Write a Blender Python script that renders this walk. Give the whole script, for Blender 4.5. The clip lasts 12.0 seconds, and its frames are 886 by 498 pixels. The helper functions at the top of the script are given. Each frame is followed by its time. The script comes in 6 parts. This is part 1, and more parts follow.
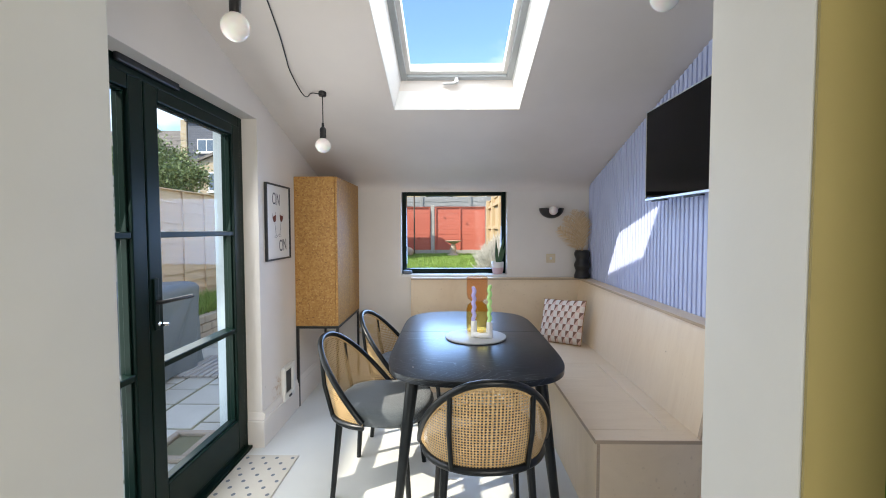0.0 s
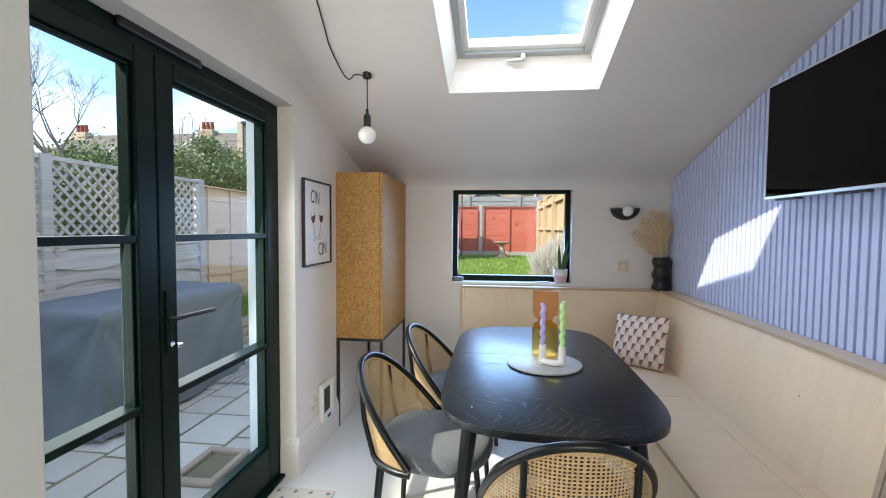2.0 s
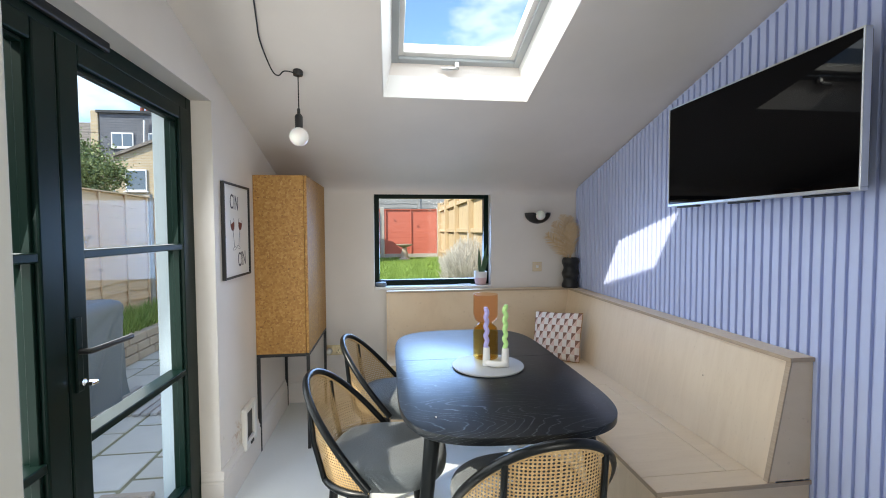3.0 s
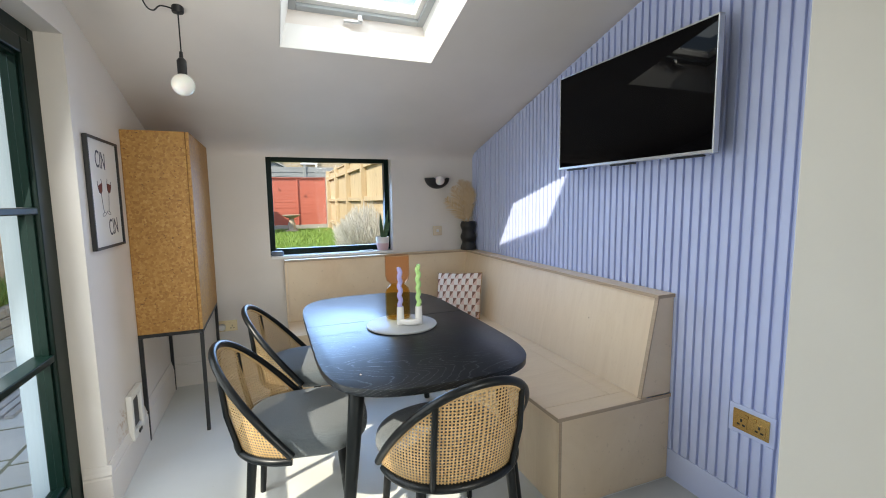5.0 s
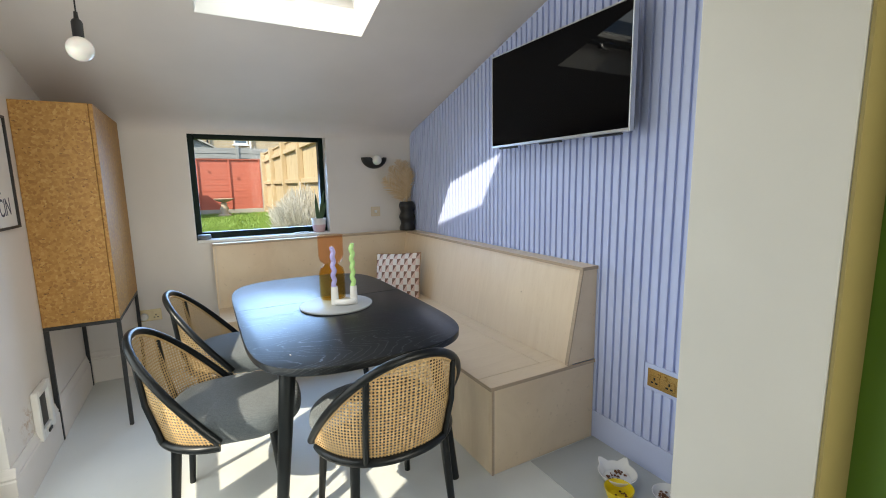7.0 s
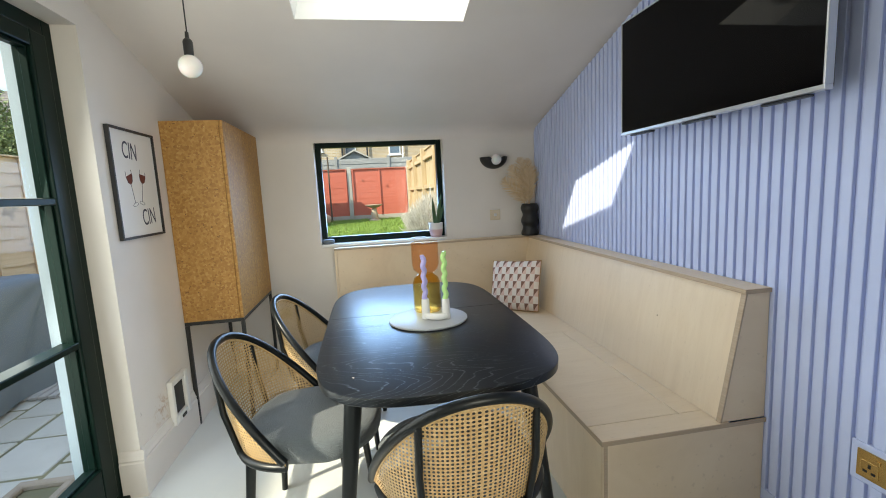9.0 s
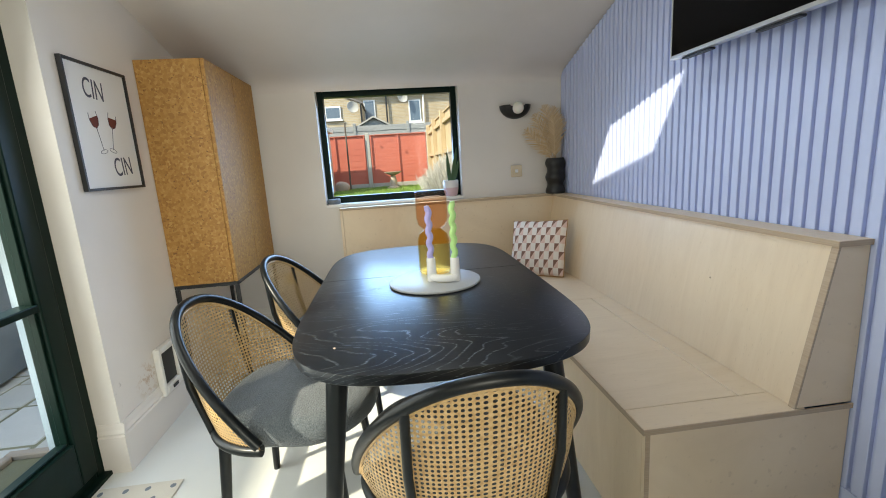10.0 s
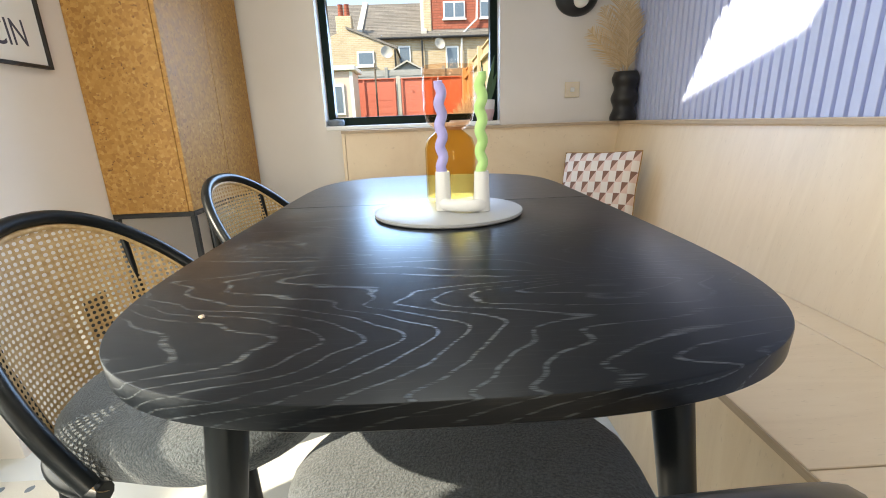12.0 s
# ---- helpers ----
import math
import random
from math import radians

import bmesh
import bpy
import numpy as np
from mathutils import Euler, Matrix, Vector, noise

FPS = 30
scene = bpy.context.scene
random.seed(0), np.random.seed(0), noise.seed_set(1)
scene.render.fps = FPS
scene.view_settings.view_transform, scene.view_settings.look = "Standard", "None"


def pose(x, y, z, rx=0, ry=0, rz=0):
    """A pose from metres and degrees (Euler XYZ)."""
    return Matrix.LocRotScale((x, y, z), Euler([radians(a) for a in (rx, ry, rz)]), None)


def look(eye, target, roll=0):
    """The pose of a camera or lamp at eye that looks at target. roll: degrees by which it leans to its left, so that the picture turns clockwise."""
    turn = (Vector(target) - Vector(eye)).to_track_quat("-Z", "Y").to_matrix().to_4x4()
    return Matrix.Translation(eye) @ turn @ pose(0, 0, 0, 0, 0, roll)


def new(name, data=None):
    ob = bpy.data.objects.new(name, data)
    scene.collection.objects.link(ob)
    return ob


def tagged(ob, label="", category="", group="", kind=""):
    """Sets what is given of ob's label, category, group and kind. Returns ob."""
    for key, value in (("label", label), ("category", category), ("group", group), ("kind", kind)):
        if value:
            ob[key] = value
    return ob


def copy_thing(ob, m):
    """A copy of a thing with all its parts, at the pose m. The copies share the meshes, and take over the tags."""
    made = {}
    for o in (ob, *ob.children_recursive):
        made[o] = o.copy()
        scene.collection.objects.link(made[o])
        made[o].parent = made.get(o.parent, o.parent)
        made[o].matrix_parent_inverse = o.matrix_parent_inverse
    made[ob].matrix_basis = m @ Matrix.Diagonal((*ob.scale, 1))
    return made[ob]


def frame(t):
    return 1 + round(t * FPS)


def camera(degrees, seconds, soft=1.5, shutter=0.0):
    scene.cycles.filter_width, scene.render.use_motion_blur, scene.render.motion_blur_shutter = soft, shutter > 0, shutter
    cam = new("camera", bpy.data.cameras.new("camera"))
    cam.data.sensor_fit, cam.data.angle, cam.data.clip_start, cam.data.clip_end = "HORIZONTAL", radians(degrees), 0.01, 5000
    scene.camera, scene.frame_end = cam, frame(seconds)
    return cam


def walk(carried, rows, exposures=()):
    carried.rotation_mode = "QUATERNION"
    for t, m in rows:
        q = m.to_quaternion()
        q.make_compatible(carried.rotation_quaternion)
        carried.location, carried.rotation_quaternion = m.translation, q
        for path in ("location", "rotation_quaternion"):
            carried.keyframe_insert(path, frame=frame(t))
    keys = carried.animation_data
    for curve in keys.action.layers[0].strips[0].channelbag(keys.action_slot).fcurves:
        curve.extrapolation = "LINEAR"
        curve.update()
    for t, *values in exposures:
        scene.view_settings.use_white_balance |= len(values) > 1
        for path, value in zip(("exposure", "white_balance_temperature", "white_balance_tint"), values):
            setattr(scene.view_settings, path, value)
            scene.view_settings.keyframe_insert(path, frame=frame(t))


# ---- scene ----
cam = camera(90.5, 12.0, soft=1.0)
PATH = [
    (0, (0.147, 0.079, 1.403), (0.115, 2.077, 1.313), -0.1),
    (0.5, (0.18, 0.203, 1.404), (-0.004, 2.193, 1.31), -0.3),
    (1, (0.177, 0.313, 1.403), (-0.119, 2.289, 1.311), -0.1),
    (1.5, (0.144, 0.406, 1.421), (-0.203, 2.373, 1.318), 0.0),
    (2, (0.051, 0.498, 1.422), (-0.185, 2.482, 1.331), 0.4),
    (2.5, (-0.054, 0.524, 1.441), (-0.048, 2.522, 1.357), 0.6),
    (3, (-0.199, 0.522, 1.449), (0.045, 2.505, 1.365), -0.3),
    (5, (-0.32, 0.532, 1.399), (0.408, 2.381, 1.179), -0.8),
    (5.5, (-0.33, 0.538, 1.383), (0.481, 2.339, 1.075), -0.2),
    (6, (-0.315, 0.533, 1.371), (0.548, 2.301, 1.012), -0.6),
    (6.5, (-0.284, 0.515, 1.37), (0.639, 2.259, 1.041), -1.0),
    (7, (-0.271, 0.501, 1.369), (0.676, 2.237, 1.071), -1.0),
    (7.5, (-0.223, 0.514, 1.382), (0.629, 2.312, 1.174), -1.2),
    (7.7, (-0.202, 0.53, 1.39), (0.581, 2.363, 1.229), -1.5),
    (9.5, (0.131, 0.839, 1.29), (0.368, 2.799, 0.967), -3.4),
    (10, (0.157, 1.0, 1.219), (0.368, 2.951, 0.834), -3.6),
    (10.5, (0.184, 1.222, 1.159), (0.328, 3.156, 0.673), -3.9),
    (11, (0.204, 1.435, 1.057), (0.332, 3.331, 0.433), -2.9),
    (11.5, (0.233, 1.576, 0.982), (0.348, 3.467, 0.34), -2.3),
    (12, (0.254, 1.633, 0.966), (0.309, 3.554, 0.412), -2.1),
]
walk(cam, [(t, look(eye, target, roll)) for t, eye, target, roll in PATH], [(0.0, 1.52, 6850, 9), (1.5, 1.50, 6850, 8), (5.0, 1.43, 7000, 6), (7.5, 1.46, 7300, 4), (9.5, 1.55, 7350, 2), (10.5, 1.59, 7550, 3), (12.0, 1.94, 7900, 6)])


# ---------------------------------------------------------------- light
SUN_DIR = Vector((1.0, 0.62, -0.95)).normalized()
world = bpy.data.worlds.new("sky")
scene.world = world
world.use_nodes = True
wn, wl = world.node_tree.nodes, world.node_tree.links
sky = wn.new("ShaderNodeTexSky")
sky.sky_type = "NISHITA"
sky.sun_disc = False
sky.sun_elevation = math.asin(-SUN_DIR.z)
sky.sun_rotation = math.atan2(-SUN_DIR.x, -SUN_DIR.y)
co = wn.new("ShaderNodeTexCoord")
mp = wn.new("ShaderNodeMapping")
mp.inputs["Location"].default_value = (0.9, 0.35, 0.2)
mp.inputs["Scale"].default_value = (1.0, 1.0, 2.2)
cn = wn.new("ShaderNodeTexNoise")
cn.inputs["Scale"].default_value = 1.7
cn.inputs["Detail"].default_value = 8
cn.inputs["Roughness"].default_value = 0.55
cr = wn.new("ShaderNodeValToRGB")
cr.color_ramp.elements[0].position = 0.48
cr.color_ramp.elements[1].position = 0.66
mixc = wn.new("ShaderNodeMix")
mixc.data_type = "RGBA"
mixc.inputs[7].default_value = (5.2, 5.3, 5.45, 1)
tint = wn.new("ShaderNodeMix")
tint.data_type, tint.blend_type = "RGBA", "MULTIPLY"
tint.inputs[0].default_value = 1.0
tint.inputs[7].default_value = (0.64, 0.79, 0.97, 1)
bg = wn["Background"]
bg.inputs["Strength"].default_value = 0.15
wl.new(co.outputs["Generated"], mp.inputs["Vector"])
wl.new(mp.outputs["Vector"], cn.inputs["Vector"])
wl.new(cn.outputs["Fac"], cr.inputs["Fac"])
wl.new(cr.outputs["Color"], mixc.inputs[0])
wl.new(sky.outputs["Color"], tint.inputs[6])
wl.new(tint.outputs[2], mixc.inputs[6])
wl.new(mixc.outputs[2], bg.inputs["Color"])

sun = new("sun", bpy.data.lights.new("sun", "SUN"))
sun.data.energy = 2.5
sun.data.angle = radians(0.5)
sun.data.color = (1.0, 0.94, 0.85)
sun.matrix_world = Matrix.Translation((-6, -4, 8)) @ SUN_DIR.to_track_quat("-Z", "Y").to_matrix().to_4x4()


def sky_lamp(name, eye, target, sx, sy, watts, color=(0.93, 0.96, 1.0), spread=180):
    """Daylight through an opening."""
    l = bpy.data.lights.new(name, "AREA")
    l.shape, l.size, l.size_y, l.energy, l.color = "RECTANGLE", sx, sy, watts, color
    l.spread = radians(spread)
    ob = new(name, l)
    ob.matrix_world = look(eye, target)
    return ob


sky_lamp("door_daylight", (-1.27, 1.94, 1.1), (0, 1.94, 0.75), 1.5, 1.75, 11)
sky_lamp("window_daylight", (0.185, 4.53, 1.37), (0.12, 3.2, 0.75), 0.92, 0.74, 6.2, (0.30, 0.52, 1.0), 125)
sky_lamp("roof_daylight", (0.19, 2.50, 2.64), (0.19, 2.25, 1.0), 0.60, 0.95, 2.8, (0.9, 0.95, 1.0))
# fill lamp added behind the camera, in an assumed opening, to brighten the room
sky_lamp("kitchen_fill", (1.55, -3.43, 1.5), (0.0, 0, 1.3), 1.5, 1.8, 34, (1.0, 0.97, 0.92))


# ---------------------------------------------------------------- materials
def material(name, color=(0.8, 0.8, 0.8), rough=0.5, metal=0.0, spec=0.5):
    m = bpy.data.materials.new(name)
    m.use_nodes = True
    b = m.node_tree.nodes["Principled BSDF"]
    b.inputs["Base Color"].default_value = (*color, 1)
    b.inputs["Roughness"].default_value = rough
    b.inputs["Metallic"].default_value = metal
    b.inputs["Specular IOR Level"].default_value = spec
    return m


class Nodes:
    """Short hand for building a material's nodes."""

    def __init__(self, m):
        self.m, self.n, self.l = m, m.node_tree.nodes, m.node_tree.links
        self.b = self.n["Principled BSDF"]
        self.co = self.n.new("ShaderNodeTexCoord")

    def vec(self, scale=(1, 1, 1), rot=(0, 0, 0), kind="Object"):
        mp = self.n.new("ShaderNodeMapping")
        mp.inputs["Scale"].default_value = scale
        mp.inputs["Rotation"].default_value = rot
        self.l.new(self.co.outputs[kind], mp.inputs["Vector"])
        return mp.outputs["Vector"]

    def noise(self, v, scale, detail=4, rough=0.55, dist=0.0):
        t = self.n.new("ShaderNodeTexNoise")
        for k, x in (("Scale", scale), ("Detail", detail), ("Roughness", rough), ("Distortion", dist)):
            t.inputs[k].default_value = x
        self.l.new(v, t.inputs["Vector"])
        return t.outputs["Fac"]

    def ramp(self, fac, *stops):
        r = self.n.new("ShaderNodeValToRGB")
        e = r.color_ramp.elements
        while len(e) < len(stops):
            e.new(0.5)
        for el, (p, c) in zip(e, stops):
            el.position, el.color = p, (*c, 1) if len(c) == 3 else c
        self.l.new(fac, r.inputs["Fac"])
        return r.outputs["Color"]

    def mix(self, fac, a, b, mode="MIX"):
        x = self.n.new("ShaderNodeMix")
        x.data_type, x.blend_type = "RGBA", mode
        for i, s in ((0, fac), (6, a), (7, b)):
            if isinstance(s, bpy.types.NodeSocket):
                self.l.new(s, x.inputs[i])
            else:
                x.inputs[i].default_value = s if i == 0 else (*s, 1)
        return x.outputs[2]

    def color(self, s):
        self.l.new(s, self.b.inputs["Base Color"])

    def rough(self, fac, lo, hi):
        r = self.n.new("ShaderNodeMapRange")
        r.inputs["To Min"].default_value, r.inputs["To Max"].default_value = lo, hi
        self.l.new(fac, r.inputs["Value"])
        self.l.new(r.outputs["Result"], self.b.inputs["Roughness"])

    def bump(self, fac, strength, dist=0.002):
        bp = self.n.new("ShaderNodeBump")
        bp.inputs["Strength"].default_value, bp.inputs["Distance"].default_value = strength, dist
        if self.b.inputs["Normal"].is_linked:
            self.l.new(self.b.inputs["Normal"].links[0].from_socket, bp.inputs["Normal"])
        self.l.new(fac, bp.inputs["Height"])
        self.l.new(bp.outputs["Normal"], self.b.inputs["Normal"])


def scaled(c, f):
    return tuple(min(1.0, x * f) for x in c)


def paint(name, c, rough=0.6, vary=0.06, bump=0.15, scale=60):
    """Rolled emulsion or eggshell: faint roller stipple and slow unevenness."""
    m = material(name, c, rough)
    k = Nodes(m)
    v = k.vec()
    slow = k.noise(v, 1.6, 5)
    k.color(k.ramp(slow, (0.3, scaled(c, 1 - vary)), (0.7, scaled(c, 1 + vary * 0.5))))
    k.bump(k.noise(v, scale, 3), bump, 0.0012)
    k.rough(k.noise(v, 7, 3), rough - 0.06, rough + 0.08)
    return m


M = {}
M["wall"] = paint("plaster_pink_paint", (0.735, 0.69, 0.645), 0.62)


def stained_wall():
    """The pink wall with flaking, damp-stained plaster beside the cat flap."""
    m = paint("stained_plaster_paint", (0.735, 0.69, 0.645), 0.62)
    k = Nodes(m)
    base = k.b.inputs["Base Color"].links[0].from_socket
    for (y, z), ry, rz, c, lo in (((3.10, 0.30), 0.12, 0.10, (0.56, 0.43, 0.33), 0.50), ((2.90, 0.33), 0.06, 0.09, (0.46, 0.42, 0.38), 0.60), ((3.42, 0.26), 0.07, 0.06, (0.55, 0.48, 0.42), 0.55)):
        mp_ = k.n.new("ShaderNodeMapping")
        mp_.vector_type = "POINT"
        mp_.inputs["Location"].default_value = (0, -y / ry, -z / rz)
        mp_.inputs["Scale"].default_value = (0, 1 / ry, 1 / rz)
        k.l.new(k.co.outputs["Object"], mp_.inputs["Vector"])
        ln = k.n.new("ShaderNodeVectorMath")
        ln.operation = "LENGTH"
        k.l.new(mp_.outputs["Vector"], ln.inputs[0])
        near = k.ramp(ln.outputs["Value"], (0.3, (1, 1, 1)), (1.0, (0, 0, 0)))
        spots = k.ramp(k.noise(k.vec(), 28, 5, 0.65, 0.6), (lo, (0, 0, 0)), (lo + 0.08, (1, 1, 1)))
        base = k.mix(k.mix(1.0, near, spots, "MULTIPLY"), base, c)
    k.color(base)
    return m


M["wall_stained"] = stained_wall()
M["ceiling"] = paint("ceiling_paint", (0.735, 0.68, 0.635), 0.66)
M["white"] = paint("white_eggshell", (0.79, 0.78, 0.76), 0.4, 0.03, 0.06)
# white outer jamb: its blue-grey shade under the sky is put into the colour
M["jamb_out"] = paint("shaded_white_jamb_paint", (0.36, 0.44, 0.50), 0.6)
M["jamb"] = paint("jamb_paint", (0.585, 0.575, 0.53), 0.6)
M["olive"] = paint("olive_paint", (0.26, 0.205, 0.07), 0.6)
M["green"] = paint("green_paint", (0.07, 0.16, 0.008), 0.45)
M["lilac"] = paint("lilac_paint", (0.535, 0.60, 0.845), 0.5, 0.04, 0.08)
M["black"] = paint("black_green_frame", (0.0035, 0.014, 0.0105), 0.36, 0.2, 0.05)
M["black"].node_tree.nodes["Principled BSDF"].inputs["Specular IOR Level"].default_value = 0.12
M["steel"] = paint("black_powder_coat", (0.016, 0.016, 0.017), 0.45, 0.2, 0.1, 300)
M["plastic_black"] = material("black_plastic", (0.012, 0.012, 0.013), 0.4)
M["tray"] = paint("pale_grey_stoneware", (0.42, 0.43, 0.44), 0.45, 0.05, 0.1)
M["plastic_white"] = paint("white_plastic", (0.74, 0.73, 0.70), 0.35, 0.02, 0.0)
M["silver"] = material("silver_plastic", (0.62, 0.63, 0.64), 0.28, 0.7)
M["chrome"] = material("chrome", (0.75, 0.75, 0.76), 0.15, 1.0)
M["brass"] = material("satin_brass", (0.72, 0.50, 0.20), 0.26, 1.0)
M["brass_pale"] = material("pale_brushed_brass", (0.66, 0.54, 0.34), 0.34, 1.0)
M["velux"] = paint("pale_grey_lacquer", (0.38, 0.405, 0.42), 0.35, 0.02, 0.02)
M["ceramic"] = material("white_ceramic", (0.78, 0.77, 0.75), 0.22)
M["screen"] = material("tv_glass", (0.0015, 0.0015, 0.002), 0.03, 0.0, 0.11)


def make_floor():
    m = material("pale_grey_resin_floor", (0.7, 0.71, 0.69), 0.38)
    k = Nodes(m)
    v = k.vec()
    n = k.noise(v, 1.1, 6)
    c = k.ramp(n, (0.3, (0.62, 0.64, 0.62)), (0.7, (0.72, 0.73, 0.70)))
    sp = k.noise(v, 45, 3, 0.7)
    c = k.mix(k.ramp(sp, (0.7, (0, 0, 0)), (0.78, (1, 1, 1))), c, (0.5, 0.5, 0.47))
    k.color(c)
    k.rough(k.noise(v, 3.2, 5), 0.28, 0.5)
    k.bump(k.noise(v, 120, 2), 0.06, 0.001)
    return m


def make_ply(name="birch_plywood", rot=(0, 0, 0)):
    m = material(name, (0.7, 0.56, 0.4), 0.42)
    k = Nodes(m)
    v = k.vec((1.2, 9, 1.2), rot)
    g = k.noise(v, 2.2, 8, 0.62, 1.2)
    slow = k.noise(k.vec(), 0.9, 4)
    c = k.ramp(g, (0.25, (0.70, 0.55, 0.375)), (0.5, (0.755, 0.605, 0.425)), (0.8, (0.80, 0.66, 0.48)))
    c = k.mix(k.ramp(slow, (0.35, (0, 0, 0)), (0.7, (0.35, 0.35, 0.35))), c, (0.79, 0.62, 0.45))
    fl = k.noise(k.vec((40, 240, 40), rot), 1.0, 2)
    c = k.mix(k.ramp(fl, (0.66, (0, 0, 0)), (0.72, (0.3, 0.3, 0.3))), c, (0.48, 0.35, 0.23))
    k.color(c)
    k.rough(g, 0.34, 0.5)
    k.bump(fl, 0.08, 0.0006)
    return m


def make_ply_edge():
    m = material("plywood_edge", (0.5, 0.36, 0.24), 0.6)
    k = Nodes(m)
    n = k.noise(k.vec((6, 6, 320)), 1.0, 2)
    k.color(k.ramp(n, (0.35, (0.42, 0.31, 0.21)), (0.65, (0.48, 0.365, 0.255))))
    return m


def make_cork():
    m = material("coarse_cork", (0.55, 0.33, 0.12), 0.6)
    k = Nodes(m)
    v = k.vec()
    vo = k.n.new("ShaderNodeTexVoronoi")
    vo.inputs["Scale"].default_value = 80
    wob = k.mix(0.02, v, k.vec())
    k.l.new(wob, vo.inputs["Vector"])
    bw = k.n.new("ShaderNodeRGBToBW")
    k.l.new(vo.outputs["Color"], bw.inputs["Color"])
    c = k.ramp(bw.outputs["Val"], (0.1, (0.30, 0.135, 0.03)), (0.4, (0.38, 0.19, 0.045)), (0.75, (0.44, 0.235, 0.065)), (0.95, (0.50, 0.30, 0.10)))
    dk = k.noise(k.vec((1, 1, 1.3)), 62, 2, 0.5)
    c = k.mix(k.ramp(dk, (0.67, (0, 0, 0)), (0.71, (0.85, 0.85, 0.85))), c, (0.14, 0.06, 0.02))
    md = k.noise(v, 38, 3, 0.6)
    c = k.mix(k.ramp(md, (0.62, (0, 0, 0)), (0.72, (0.6, 0.6, 0.6))), c, (0.36, 0.18, 0.055))
    k.color(c)
    k.bump(bw.outputs["Val"], 0.25, 0.0015)
    k.rough(bw.outputs["Val"], 0.5, 0.75)
    return m


def make_black_oak():
    m = material("black_stained_oak", (0.02, 0.02, 0.022), 0.36, 0.0, 0.33)
    k = Nodes(m)
    v = k.vec((0.9, 4.2, 4.2))
    n = k.noise(v, 1.0, 3, 0.32, 0.2)
    w = k.n.new("ShaderNodeMath")
    w.operation = "MULTIPLY"
    w.inputs[1].default_value = 250
    k.l.new(n, w.inputs[0])
    s = k.n.new("ShaderNodeMath")
    s.operation = "SINE"
    k.l.new(w.outputs[0], s.inputs[0])
    pores = k.noise(k.vec((14, 420, 420)), 1.0, 3, 0.6)
    ring = k.ramp(s.outputs[0], (0.86, (0, 0, 0)), (0.99, (1, 1, 1)))
    pit = k.mix(1.0, ring, k.ramp(pores, (0.42, (0, 0, 0)), (0.60, (1, 1, 1))), "MULTIPLY")
    patch = k.ramp(k.noise(k.vec((2.2, 2.2, 2.2)), 1.0, 2), (0.36, (0.15, 0.15, 0.15)), (0.62, (1, 1, 1)))
    pit = k.mix(1.0, pit, patch, "MULTIPLY")
    fine = k.ramp(pores, (0.56, (0, 0, 0)), (0.68, (0.35, 0.35, 0.35)))
    k.color(k.mix(pit, k.mix(fine, (0.006, 0.0085, 0.012), (0.026, 0.031, 0.038)), (0.075, 0.088, 0.10)))
    k.rough(pores, 0.26, 0.38)
    k.bump(pit, 0.35, 0.0008)
    return m


def make_black_wood():
    m = material("black_lacquered_wood", (0.013, 0.014, 0.016), 0.32, 0.0, 0.35)
    k = Nodes(m)
    n = k.noise(k.vec((30, 30, 3)), 1.0, 4)
    k.color(k.ramp(n, (0.3, (0.0022, 0.0034, 0.0042)), (0.7, (0.0052, 0.0076, 0.0092))))
    k.rough(n, 0.26, 0.42)
    return m


def make_cane():
    m = material("woven_cane", (0.6, 0.38, 0.17), 0.45)
    k = Nodes(m)
    n = k.noise(k.vec(), 90, 3)
    k.color(k.ramp(n, (0.25, (0.38, 0.225, 0.09)), (0.5, (0.52, 0.345, 0.16)), (0.8, (0.64, 0.47, 0.26))))
    k.rough(n, 0.35, 0.55)
    return m


def make_boucle():
    m = material("charcoal_boucle", (0.05, 0.053, 0.058), 0.95)
    k = Nodes(m)
    n = k.noise(k.vec(), 260, 3, 0.6)
    k.color(k.ramp(n, (0.3, (0.040, 0.051, 0.060)), (0.7, (0.155, 0.184, 0.205))))
    k.bump(n, 1.0, 0.006)
    k.b.inputs["Sheen Weight"].default_value = 0.3
    return m


def make_glass(name="window_glass", tint=(1, 1, 1), rough=0.0):
    """Clear pane: sees through, with more gloss towards a glancing view."""
    m = bpy.data.materials.new(name)
    m.use_nodes = True
    n, l = m.node_tree.nodes, m.node_tree.links
    n.remove(n["Principled BSDF"])
    tr, gl, mx, fr = n.new("ShaderNodeBsdfTransparent"), n.new("ShaderNodeBsdfGlossy"), n.new("ShaderNodeMixShader"), n.new("ShaderNodeLayerWeight")
    pw, sc = n.new("ShaderNodeMath"), n.new("ShaderNodeMath")
    pw.operation, pw.inputs[1].default_value = "POWER", 5.0
    sc.operation, sc.inputs[1].default_value, sc.inputs[2].default_value = "MULTIPLY_ADD", 0.40, 0.004
    tr.inputs["Color"].default_value = (*tint, 1)
    gl.inputs["Roughness"].default_value = rough
    fr.inputs["Blend"].default_value = 0.5
    l.new(fr.outputs["Facing"], pw.inputs[0])
    l.new(pw.outputs[0], sc.inputs[0])
    l.new(sc.outputs[0], mx.inputs[0])
    l.new(tr.outputs[0], mx.inputs[1])
    l.new(gl.outputs[0], mx.inputs[2])
    l.new(mx.outputs[0], n["Material Output"].inputs["Surface"])
    return m


def make_tinted_glass(name, c):
    m = material(name, c, 0.03)
    b = m.node_tree.nodes["Principled BSDF"]
    b.inputs["Transmission Weight"].default_value = 1.0
    b.inputs["IOR"].default_value = 1.15
    return m


